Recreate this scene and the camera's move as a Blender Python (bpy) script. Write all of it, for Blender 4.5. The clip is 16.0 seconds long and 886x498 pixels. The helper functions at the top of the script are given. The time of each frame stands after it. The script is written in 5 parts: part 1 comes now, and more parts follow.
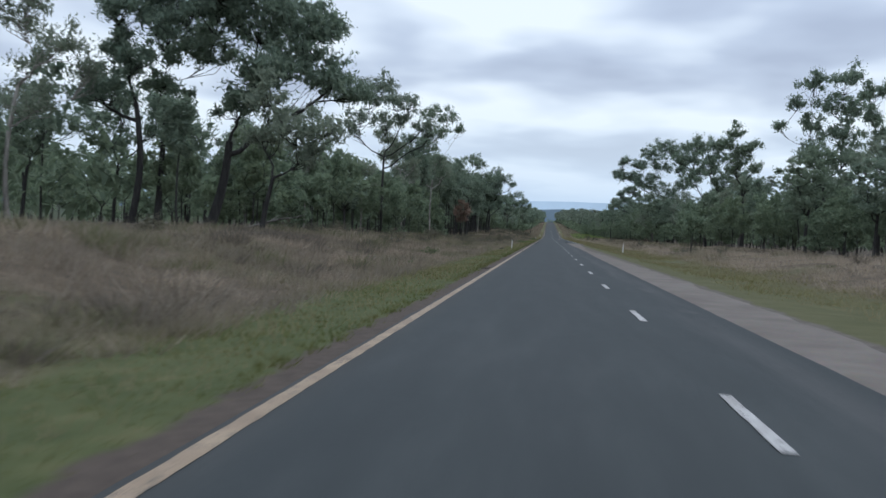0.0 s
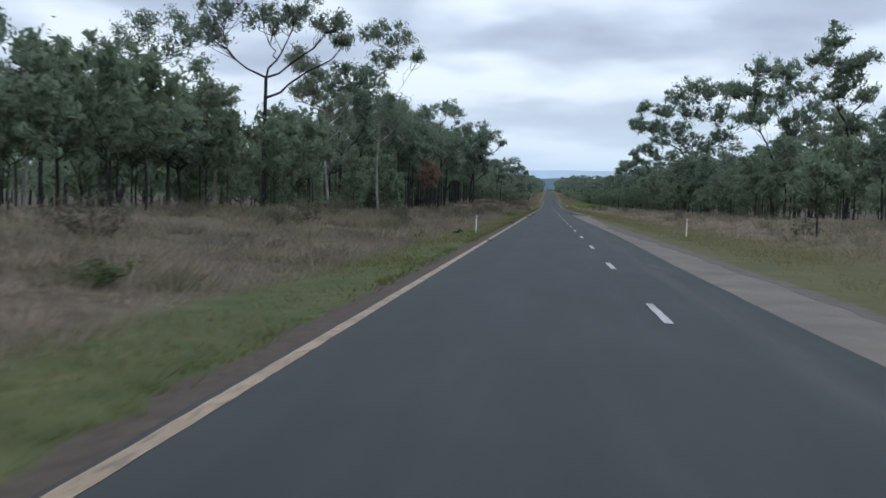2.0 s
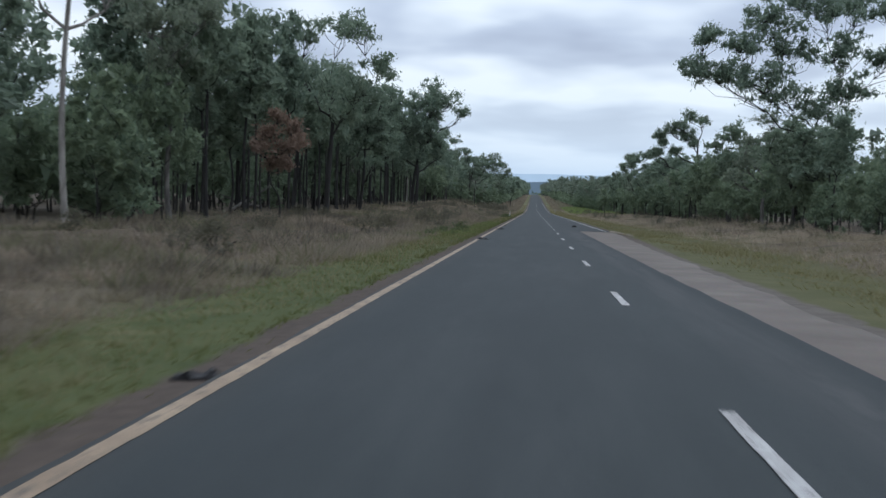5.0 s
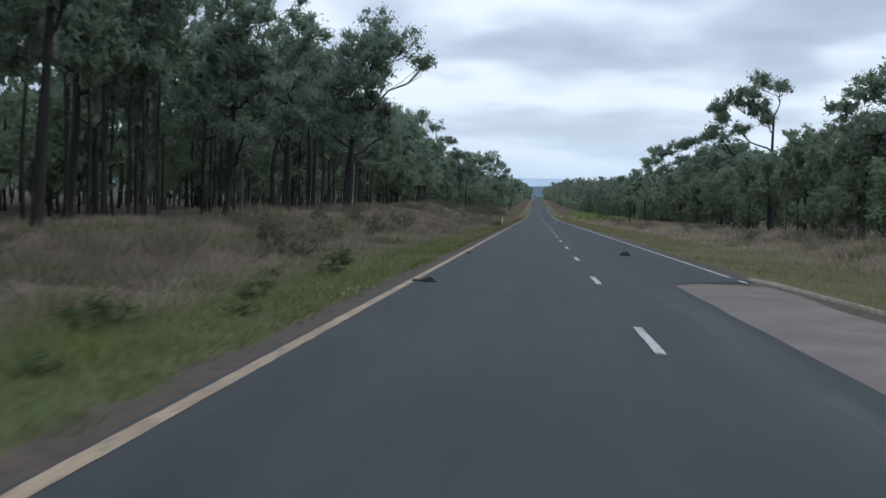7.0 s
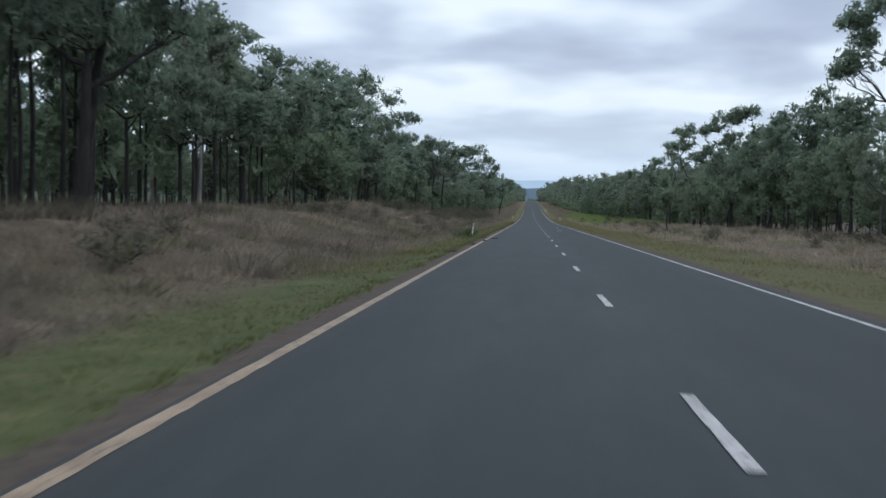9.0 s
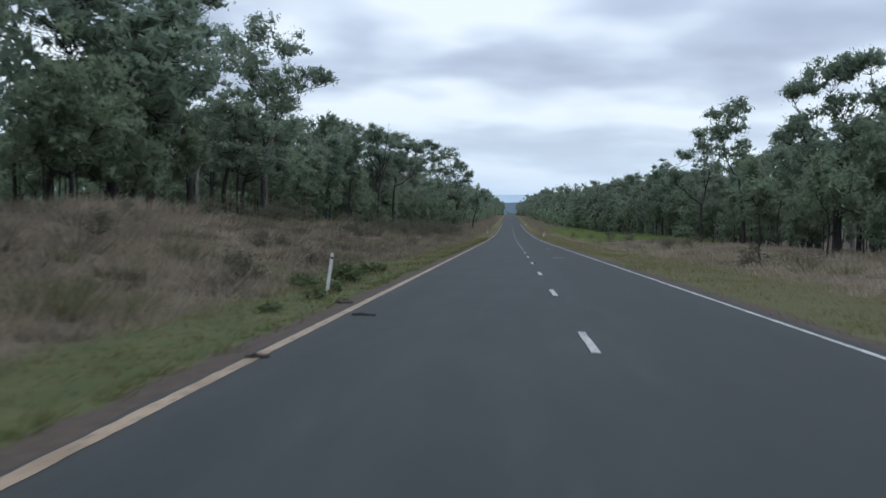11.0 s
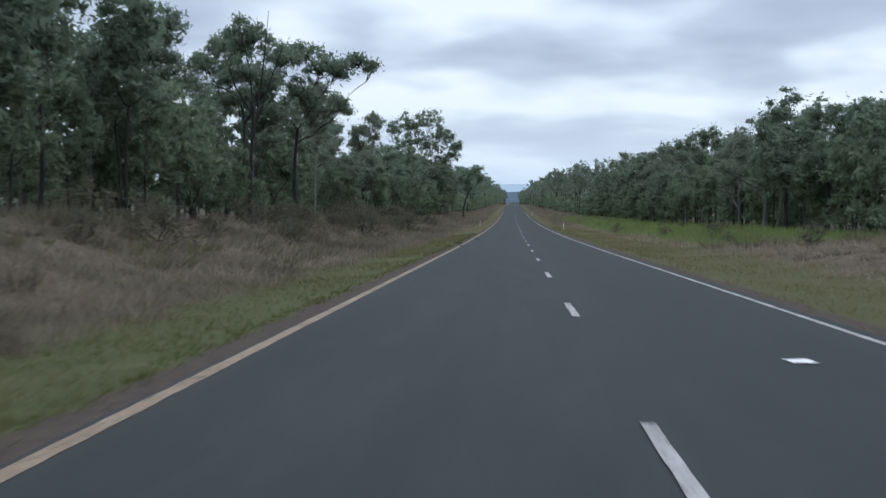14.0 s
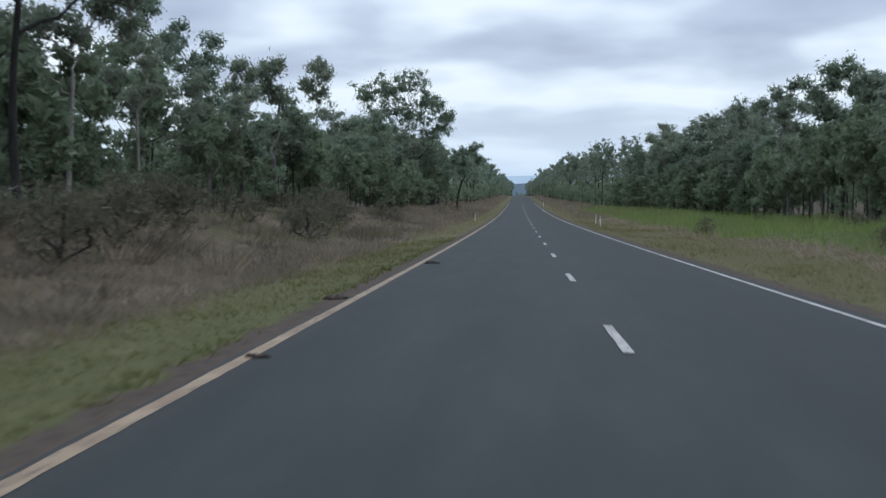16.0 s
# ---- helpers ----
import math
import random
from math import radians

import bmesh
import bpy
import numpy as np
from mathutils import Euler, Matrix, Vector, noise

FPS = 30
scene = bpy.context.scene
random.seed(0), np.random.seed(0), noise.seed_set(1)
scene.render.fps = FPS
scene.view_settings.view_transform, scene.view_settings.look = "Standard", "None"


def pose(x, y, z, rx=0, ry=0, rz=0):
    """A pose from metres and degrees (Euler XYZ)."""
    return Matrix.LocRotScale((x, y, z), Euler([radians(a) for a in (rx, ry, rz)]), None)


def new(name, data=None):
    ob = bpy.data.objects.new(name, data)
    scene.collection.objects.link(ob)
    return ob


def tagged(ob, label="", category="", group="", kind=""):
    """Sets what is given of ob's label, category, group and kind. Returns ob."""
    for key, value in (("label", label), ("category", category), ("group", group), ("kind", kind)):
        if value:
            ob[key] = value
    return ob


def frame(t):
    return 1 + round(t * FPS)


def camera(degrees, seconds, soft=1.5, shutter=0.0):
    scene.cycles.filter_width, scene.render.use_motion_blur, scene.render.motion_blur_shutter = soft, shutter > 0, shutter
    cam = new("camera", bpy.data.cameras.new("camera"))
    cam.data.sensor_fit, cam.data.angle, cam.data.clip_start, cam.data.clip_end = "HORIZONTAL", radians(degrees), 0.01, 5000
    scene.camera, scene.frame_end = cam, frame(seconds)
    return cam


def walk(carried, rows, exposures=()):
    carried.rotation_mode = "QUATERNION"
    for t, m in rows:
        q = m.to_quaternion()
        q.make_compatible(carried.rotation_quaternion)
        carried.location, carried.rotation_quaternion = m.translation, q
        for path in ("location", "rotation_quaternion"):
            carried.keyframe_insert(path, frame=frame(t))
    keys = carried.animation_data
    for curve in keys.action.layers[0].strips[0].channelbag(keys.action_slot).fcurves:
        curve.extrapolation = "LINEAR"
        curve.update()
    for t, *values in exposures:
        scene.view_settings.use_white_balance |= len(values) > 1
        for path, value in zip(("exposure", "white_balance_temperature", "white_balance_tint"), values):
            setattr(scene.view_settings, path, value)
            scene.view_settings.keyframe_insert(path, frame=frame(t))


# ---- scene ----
cam = camera(40.0, 16.0, soft=1.5, shutter=0.25)
ROWS = [
    (0.0, pose(-1.600, -10.820, 1.649, 87.630, -1.950, 5.010)),
    (0.5, pose(-1.539, 2.603, 1.300, 87.567, -0.925, 4.962)),
    (1.0, pose(-1.518, 16.095, 0.943, 86.915, -1.499, 4.870)),
    (1.5, pose(-1.489, 29.580, 0.586, 86.593, -1.877, 4.973)),
    (2.0, pose(-1.440, 42.870, 0.239, 86.280, -0.950, 4.955)),
    (2.5, pose(-1.444, 56.709, -0.132, 86.180, -0.487, 4.754)),
    (3.0, pose(-1.472, 69.830, -0.480, 86.276, -1.572, 4.575)),
    (3.5, pose(-1.489, 83.315, -0.838, 86.301, -1.887, 4.605)),
    (4.0, pose(-1.420, 96.860, -1.203, 86.550, -1.500, 4.425)),
    (6.5, pose(-1.343, 163.479, -2.960, 86.211, -2.136, 4.061)),
    (7.0, pose(-1.297, 176.920, -3.314, 86.650, -1.780, 4.415)),
    (7.5, pose(-1.263, 190.500, -3.674, 86.775, -2.180, 4.358)),
    (8.0, pose(-1.270, 203.800, -4.026, 86.800, -1.220, 4.405)),
    (10.5, pose(-1.105, 270.336, -5.789, 87.089, -1.127, 3.607)),
    (11.0, pose(-1.020, 283.380, -6.134, 87.525, -1.216, 3.134)),
    (11.5, pose(-0.934, 296.766, -6.488, 88.020, -1.979, 2.717)),
    (12.0, pose(-0.865, 310.176, -6.842, 87.575, -2.270, 2.694)),
    (12.5, pose(-0.850, 323.210, -7.210, 87.100, -3.700, 2.980)),
    (13.0, pose(-0.818, 336.960, -7.525, 87.050, -2.560, 3.350)),
    (13.5, pose(-0.842, 350.334, -7.906, 86.938, -1.493, 3.230)),
    (14.0, pose(-0.938, 363.774, -8.264, 87.105, -0.399, 3.234)),
    (14.5, pose(-1.000, 377.220, -8.619, 86.730, 0.320, 3.070)),
    (15.0, pose(-1.007, 390.403, -8.970, 86.864, -0.250, 3.184)),
    (15.5, pose(-1.051, 403.927, -9.329, 86.916, -0.291, 3.253)),
    (16.0, pose(-1.073, 417.365, -9.682, 86.760, -0.020, 3.545)),
]
walk(cam, ROWS, [(0.0, 0.0, 5900, 8), (16.0, 0.0, 5900, 8)])

# ---- sky and light: thick layered cloud, a soft high sun ----
SUN_ELEV, SUN_TURN = 52.0, 35.0
world = bpy.data.worlds.new("overcast_sky")
scene.world = world
world.use_nodes = True
wt = world.node_tree
wt.nodes.clear()


def wnode(kind, **kw):
    n = wt.nodes.new(kind)
    for k, v in kw.items():
        setattr(n, k, v)
    return n


def wmath(op, a, b=None):
    n = wnode("ShaderNodeMath", operation=op)
    for i, v in enumerate((a, b)):
        if v is None:
            continue
        if isinstance(v, (int, float)):
            n.inputs[i].default_value = v
        else:
            wt.links.new(v, n.inputs[i])
    return n.outputs[0]


def wmix(fac, a, b):
    n = wnode("ShaderNodeMix", data_type="RGBA")
    for s, v in ((0, fac), (6, a), (7, b)):
        if isinstance(v, (int, float, tuple)):
            n.inputs[s].default_value = v if not isinstance(v, tuple) else (*v, 1)
        else:
            wt.links.new(v, n.inputs[s])
    return n.outputs[2]


def wramp(fac, stops):
    n = wnode("ShaderNodeValToRGB")
    while len(n.color_ramp.elements) < len(stops):
        n.color_ramp.elements.new(0.5)
    for e, (p, c) in zip(n.color_ramp.elements, stops):
        e.position, e.color = p, (*c, 1)
    wt.links.new(fac, n.inputs[0])
    return n.outputs[0]


wcoord = wnode("ShaderNodeTexCoord")
wsep = wnode("ShaderNodeSeparateXYZ")
wt.links.new(wcoord.outputs["Generated"], wsep.inputs[0])
wz = wmath("MAXIMUM", wsep.outputs[2], 0.0)
wden = wmath("ADD", wz, 0.15)
wu, wv = wmath("DIVIDE", wsep.outputs[0], wden), wmath("DIVIDE", wsep.outputs[1], wden)
wcomb = wnode("ShaderNodeCombineXYZ")
wt.links.new(wmath("MULTIPLY", wu, 1.35), wcomb.inputs[0])
wt.links.new(wmath("MULTIPLY", wv, 1.05), wcomb.inputs[1])
wcomb.inputs[2].default_value = 3.1
wn1 = wnode("ShaderNodeTexNoise")
wn1.inputs["Scale"].default_value, wn1.inputs["Detail"].default_value, wn1.inputs["Roughness"].default_value = 1.35, 3.0, 0.42
wn1.inputs["Distortion"].default_value = 0.12
wt.links.new(wcomb.outputs[0], wn1.inputs["Vector"])
clouds = wramp(wn1.outputs[0], [(0.34, (0.50, 0.54, 0.65)), (0.45, (0.62, 0.67, 0.78)), (0.54, (0.82, 0.87, 0.95)), (0.64, (1.02, 1.05, 1.08))])
low = wramp(wz, [(0.0, (0.68, 0.82, 0.98)), (0.10, (0.84, 0.93, 1.02))])
lowfac = wramp(wz, [(0.0, (0.9, 0.9, 0.9)), (0.03, (0.55, 0.55, 0.55)), (0.09, (0.0, 0.0, 0.0))])
deck = wmix(lowfac, clouds, low)
wsky = wnode("ShaderNodeTexSky", sky_type="NISHITA", sun_disc=False)
wsky.sun_elevation, wsky.sun_rotation = radians(SUN_ELEV), radians(SUN_TURN)
wb1, wb2, wadd, wout = wnode("ShaderNodeBackground"), wnode("ShaderNodeBackground"), wnode("ShaderNodeAddShader"), wnode("ShaderNodeOutputWorld")
wt.links.new(wsky.outputs[0], wb1.inputs[0])
wb1.inputs[1].default_value = 0.012
wt.links.new(deck, wb2.inputs[0])
wzen = wnode("ShaderNodeMapRange", interpolation_type="SMOOTHSTEP")
wt.links.new(wz, wzen.inputs[0])
for k, v in ((1, 0.22), (2, 0.85), (3, 0.84), (4, 1.75)):
    wzen.inputs[k].default_value = v
wt.links.new(wzen.outputs[0], wb2.inputs[1])
wt.links.new(wb1.outputs[0], wadd.inputs[0])
wt.links.new(wb2.outputs[0], wadd.inputs[1])
wt.links.new(wadd.outputs[0], wout.inputs[0])
sun = new("sun", bpy.data.lights.new("sun", "SUN"))
sun.data.energy, sun.data.angle, sun.data.color = 0.6, radians(25), (1.0, 0.97, 0.92)
sun.rotation_euler = Euler((radians(90 - SUN_ELEV), 0, radians(180 - SUN_TURN)))


# ---- materials ----
class Mat:
    """A node material with short-hand for its nodes."""

    def __init__(self, name, rough=0.8, spec=0.3):
        self.m = bpy.data.materials.new(name)
        self.m.use_nodes = True
        self.t = self.m.node_tree
        self.b = self.t.nodes["Principled BSDF"]
        self.b.inputs["Roughness"].default_value = rough
        self.b.inputs["Specular IOR Level"].default_value = spec
        self.pos = self.t.nodes.new("ShaderNodeTexCoord").outputs["Object"]

    def put(self, sock, v):
        if isinstance(v, tuple):
            sock.default_value = (*v, 1) if len(v) == 3 and sock.type == "RGBA" else v
        elif isinstance(v, (int, float)):
            sock.default_value = v
        else:
            self.t.links.new(v, sock)

    def noise(self, scale, detail=4.0, rough=0.55, vec=None, stretch=None, dist=0.0):
        n = self.t.nodes.new("ShaderNodeTexNoise")
        self.put(n.inputs["Scale"], scale), self.put(n.inputs["Detail"], detail), self.put(n.inputs["Roughness"], rough)
        self.put(n.inputs["Distortion"], dist)
        v = self.pos if vec is None else vec
        if stretch:
            mp = self.t.nodes.new("ShaderNodeMapping")
            mp.inputs["Scale"].default_value = stretch
            self.t.links.new(v, mp.inputs["Vector"])
            v = mp.outputs[0]
        self.t.links.new(v, n.inputs["Vector"])
        return n.outputs[0]

    def ramp(self, fac, *stops):
        n = self.t.nodes.new("ShaderNodeValToRGB")
        while len(n.color_ramp.elements) < len(stops):
            n.color_ramp.elements.new(0.5)
        for e, (p, c) in zip(n.color_ramp.elements, stops):
            e.position, e.color = p, (*c, 1) if isinstance(c, tuple) else (c, c, c, 1)
        self.put(n.inputs[0], fac)
        return n.outputs[0]

    def mix(self, fac, a, b, mode="MIX"):
        n = self.t.nodes.new("ShaderNodeMix")
        n.data_type, n.blend_type = "RGBA", mode
        self.put(n.inputs[0], fac), self.put(n.inputs[6], a), self.put(n.inputs[7], b)
        return n.outputs[2]

    def math(self, op, a, b=0.0):
        n = self.t.nodes.new("ShaderNodeMath")
        n.operation = op
        self.put(n.inputs[0], a), self.put(n.inputs[1], b)
        return n.outputs[0]

    def span(self, v, a, b):
        n = self.t.nodes.new("ShaderNodeMapRange")
        n.interpolation_type = "SMOOTHSTEP"
        self.put(n.inputs[0], v), self.put(n.inputs[1], a), self.put(n.inputs[2], b)
        return n.outputs[0]

    def xyz(self):
        n = self.t.nodes.new("ShaderNodeSeparateXYZ")
        self.t.links.new(self.pos, n.inputs[0])
        return n.outputs

    def random(self):
        return self.t.nodes.new("ShaderNodeObjectInfo").outputs["Random"]

    def island(self):
        return self.t.nodes.new("ShaderNodeNewGeometry").outputs["Random Per Island"]

    def bump(self, height, strength, dist):
        n = self.t.nodes.new("ShaderNodeBump")
        n.inputs["Strength"].default_value, n.inputs["Distance"].default_value = strength, dist
        self.put(n.inputs["Height"], height)
        self.t.links.new(n.outputs[0], self.b.inputs["Normal"])

    def base(self, v):
        self.put(self.b.inputs["Base Color"], v)
        return self


def asphalt():
    a = Mat("asphalt", 0.84, 0.22)
    x, y, z = a.xyz()
    big, mid, fine = a.noise(0.5, 4, stretch=(1.6, 0.08, 1)), a.noise(1.3, 5, stretch=(1.5, 0.16, 1)), a.noise(90, 2)
    col = a.ramp(big, (0.3, (0.0200, 0.0270, 0.0268)), (0.7, (0.0296, 0.0385, 0.0380)))
    col = a.mix(0.55, col, a.ramp(mid, (0.3, (0.0190, 0.0250, 0.0262)), (0.7, (0.0325, 0.039, 0.0402))))
    col = a.mix(0.5, col, a.ramp(fine, (0.35, (0.0138, 0.0163, 0.0165)), (0.6, (0.029, 0.034, 0.034)), (0.72, (0.060, 0.064, 0.063))))
    # dust swept over the unsealed side in long streaks
    streak = a.noise(0.5, 4, stretch=(3.0, 0.12, 1), dist=0.4)
    side = a.math("MULTIPLY", a.math("MULTIPLY", a.span(x, 0.4, 1.0), a.math("SUBTRACT", 1.0, a.span(x, 1.25, 1.5))), a.math("SUBTRACT", 1.0, a.span(y, 190.0, 215.0)))
    dusty = a.math("MULTIPLY", side, a.ramp(streak, (0.40, 0.0), (0.62, 0.6)))
    band = a.math("SUBTRACT", 1.0, a.span(a.math("ABSOLUTE", a.math("SUBTRACT", x, 1.08)), 0.05, 0.34))
    drift = a.ramp(a.noise(0.7, 4, 0.6, stretch=(1.6, 0.35, 1)), (0.52, 0.0), (0.66, 0.8))
    dusty = a.math("MAXIMUM", dusty, a.math("MULTIPLY", a.math("MULTIPLY", band, drift), side))
    col = a.mix(dusty, col, (0.086, 0.084, 0.080))
    # worn darker wheel paths and a dustier outer edge
    lane = a.math("ABSOLUTE", a.math("SUBTRACT", a.math("ABSOLUTE", a.math("ADD", x, a.math("MULTIPLY", a.noise(0.05, 2), 0.5))), 1.95))
    wheel = a.math("SUBTRACT", 1.0, a.span(a.math("ABSOLUTE", a.math("SUBTRACT", lane, 0.75)), 0.15, 0.5))
    col = a.mix(a.math("MULTIPLY", wheel, 0.22), col, (0.018, 0.022, 0.023))
    blot = a.ramp(a.noise(0.35, 5, 0.6, stretch=(1.0, 0.35, 1)), (0.52, 0.0), (0.72, 0.25))
    col = a.mix(blot, col, (0.043, 0.047, 0.046))
    mottle = a.noise(1.5, 6, 0.7, stretch=(1.3, 0.16, 1))
    col = a.mix(a.ramp(mottle, (0.36, 0.26), (0.52, 0.0)), col, (0.013, 0.017, 0.0175))
    col = a.mix(a.ramp(mottle, (0.52, 0.0), (0.70, 0.22)), col, (0.056, 0.060, 0.059))
    # right lane darkened in the colour to stand for lens vignetting
    right_vignette = a.span(x, 0.2, 1.6)
    col = a.mix(a.math("MULTIPLY", right_vignette, 0.52), col, (0.017, 0.021, 0.022))
    edge = a.math("MULTIPLY", a.math("SUBTRACT", 1.0, a.span(x, -3.9, -3.2)), 0.3)
    col = a.mix(edge, col, (0.057, 0.050, 0.042))
    a.base(col).bump(fine, 0.35, 0.006)
    return a.m


def line_paint(name, tone, worn):
    a = Mat(name, 0.7, 0.3)
    n, f, g = a.noise(1.1, 6), a.noise(34, 4, 0.65), a.noise(7, 5, 0.65, stretch=(1.6, 0.8, 1))
    col = a.mix(a.ramp(n, (0.38, 0.0), (0.62, 0.9)), tone, worn)
    col = a.mix(a.ramp(g, (0.50, 0.0), (0.60, 0.55)), col, worn)
    col = a.mix(a.ramp(g, (0.57, 0.0), (0.63, 0.85)), col, (0.045, 0.043, 0.040))
    col = a.mix(a.ramp(f, (0.52, 0.0), (0.62, 0.7)), col, tuple(c * 0.4 for c in tone))
    a.base(col).bump(f, 0.3, 0.004)
    return a.m


def soil():
    """Bare shoulder, mown green strip, dry pasture and leaf litter, by the distance from the road."""
    a = Mat("verge_soil", 0.95, 0.1)
    x, y, z = a.xyz()
    wob = a.math("MULTIPLY", a.math("SUBTRACT", a.noise(0.9, 6), 0.5), 0.7)
    ax = a.math("ADD", a.math("ABSOLUTE", x), wob)
    near = a.math("MULTIPLY", a.span(x, 0.0, 1.0), a.math("SUBTRACT", 1.0, a.span(y, 150.0, 200.0)))
    ax = a.math("ADD", ax, a.math("MULTIPLY", near, 1.0))
    dirt = a.ramp(a.noise(6, 5), (0.3, (0.048, 0.038, 0.031)), (0.7, (0.086, 0.067, 0.053)))
    dirt = a.mix(a.math("MULTIPLY", near, 0.85), dirt, a.ramp(a.noise(3.0, 5), (0.3, (0.080, 0.069, 0.058)), (0.7, (0.130, 0.113, 0.097))))
    green = a.ramp(a.noise(1.2, 6), (0.3, (0.044, 0.055, 0.020)), (0.58, (0.068, 0.076, 0.030)), (0.76, (0.112, 0.101, 0.050)))
    green = a.mix(a.math("MULTIPLY", a.span(y, 300.0, 520.0), 0.55), green, (0.118, 0.103, 0.053))
    dry = a.ramp(a.noise(0.35, 6), (0.28, (0.075, 0.057, 0.038)), (0.5, (0.118, 0.091, 0.062)), (0.72, (0.150, 0.118, 0.081)))
    dry = a.mix(a.ramp(a.noise(2.6, 5, 0.65), (0.42, 0.75), (0.6, 0.0)), dry, (0.050, 0.040, 0.028))
    dry = a.mix(a.ramp(a.noise(0.11, 3), (0.52, 0.0), (0.66, 0.6)), dry, (0.075, 0.080, 0.032))
    litter = a.ramp(a.noise(2.5, 5), (0.3, (0.048, 0.040, 0.030)), (0.7, (0.110, 0.090, 0.066)))
    green = a.mix(a.math("MULTIPLY", a.span(x, 0.0, 1.0), 0.65), green, a.ramp(a.noise(0.8, 5), (0.35, (0.070, 0.066, 0.029)), (0.65, (0.098, 0.088, 0.045))))
    col = a.mix(a.span(ax, 4.18, 4.34), dirt, green)
    right = a.math("MULTIPLY", a.span(x, 0.0, 1.0), 2.2)
    col = a.mix(a.span(a.math("SUBTRACT", ax, right), 6.2, 7.8), col, dry)
    col = a.mix(a.span(ax, 17.0, 23.0), col, litter)
    lush = a.math("MULTIPLY", a.span(x, 9.6, 12.0), a.span(y, 420.0, 445.0))
    col = a.mix(a.math("MULTIPLY", lush, a.math("SUBTRACT", 1.0, a.span(x, 22.0, 27.0))), col, (0.058, 0.082, 0.030))
    far = a.ramp(a.noise(0.01, 5), (0.35, (0.029, 0.039, 0.021)), (0.7, (0.058, 0.064, 0.035)))
    col = a.mix(a.span(ax, 70.0, 130.0), col, far)
    a.base(col).bump(a.noise(5, 6), 0.45, 0.04)
    return a.m


def gravel_mat():
    a = Mat("pale_gravel", 0.95, 0.15)
    v = a.t.nodes.new("ShaderNodeTexVoronoi")
    v.inputs["Scale"].default_value = 28
    a.t.links.new(a.pos, v.inputs["Vector"])
    n = a.noise(0.8, 5)
    col = a.ramp(n, (0.3, (0.107, 0.091, 0.078)), (0.7, (0.156, 0.135, 0.117)))
    col = a.mix(0.12, col, v.outputs["Color"], "OVERLAY")
    col = a.mix(a.ramp(a.noise(0.25, 3, stretch=(1, 0.3, 1)), (0.5, 0.0), (0.7, 0.5)), col, (0.109, 0.090, 0.078))
    a.base(col).bump(v.outputs["Distance"], 0.2, 0.012)
    return a.m


def bark(name, dark, light, scale=(9, 9, 1.6)):
    a = Mat(name, 0.9, 0.2)
    n, p = a.noise(1.0, 6, stretch=scale), a.noise(0.9, 3)
    col = a.mix(a.ramp(n, (0.35, 0.0), (0.65, 1.0)), dark, light)
    col = a.mix(a.ramp(p, (0.5, 0.0), (0.7, 0.45)), col, tuple(c * 0.55 for c in dark))
    col = a.mix(a.math("MULTIPLY", a.random(), 0.35), col, tuple(c * 0.7 for c in light))
    a.base(col).bump(n, 0.7, 0.03)
    return a.m


def foliage(name, deep, mid, light, thin=0.25, patch=None):
    a = Mat(name, 0.62, 0.25)
    isl, clump = a.island(), a.noise(0.55, 3)
    col = a.ramp(isl, (0.0, deep), (0.55, mid), (1.0, light))
    col = a.mix(a.ramp(clump, (0.35, 0.0), (0.7, 0.5)), col, mid)
    col = a.mix(a.math("MULTIPLY", a.random(), 0.4), col, tuple((d + l) * 0.5 * k for d, l, k in zip(deep, light, (1.05, 1.0, 0.85))))
    if patch:
        for k in range(0, len(patch), 2):
            col = a.mix(a.ramp(a.noise(patch[k + 1], 4), (0.47, 0.0), (0.63, 0.7)), col, patch[k])
    a.base(col)
    tr = a.t.nodes.new("ShaderNodeBsdfTranslucent")
    a.t.links.new(col, tr.inputs[0])
    mx, out = a.t.nodes.new("ShaderNodeMixShader"), a.t.nodes["Material Output"]
    mx.inputs[0].default_value = thin
    a.t.links.new(a.b.outputs[0], mx.inputs[1]), a.t.links.new(tr.outputs[0], mx.inputs[2])
    a.t.links.new(mx.outputs[0], out.inputs[0])
    return a.m


def plain(name, tone, var=0.25, scale=8.0, rough=0.6, spec=0.3):
    a = Mat(name, rough, spec)
    a.base(a.ramp(a.noise(scale, 5), (0.3, tuple(c * (1 - var) for c in tone)), (0.7, tuple(min(0.95, c * (1 + var)) for c in tone))))
    a.bump(a.noise(scale * 4, 3), 0.25, 0.01)
    return a.m


M_ASPHALT, M_SOIL, M_GRAVEL = asphalt(), soil(), gravel_mat()
M_LINE_TAN = line_paint("weathered_edge_paint", (0.305, 0.228, 0.148), (0.188, 0.131, 0.083))
M_LINE_WHITE = line_paint("white_line_paint", (0.43, 0.418, 0.40), (0.25, 0.236, 0.22))
M_BARK_DARK = bark("ironbark_bark", (0.021, 0.020, 0.019), (0.052, 0.049, 0.045))
M_BARK_GREY = bark("grey_gum_bark", (0.075, 0.070, 0.063), (0.20, 0.185, 0.165), (4, 4, 1.0))
M_BARK_PALE = bark("pale_gum_bark", (0.17, 0.155, 0.135), (0.40, 0.37, 0.33), (3, 3, 0.8))
M_LEAF_DARK = foliage("ironbark_leaves", (0.112, 0.150, 0.112), (0.186, 0.238, 0.175), (0.262, 0.314, 0.224), 0.54)
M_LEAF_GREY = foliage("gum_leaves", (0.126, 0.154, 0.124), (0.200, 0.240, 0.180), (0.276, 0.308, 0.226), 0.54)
M_LEAF_WATTLE = foliage("wattle_leaves", (0.108, 0.146, 0.098), (0.178, 0.228, 0.150), (0.246, 0.298, 0.190), 0.54)
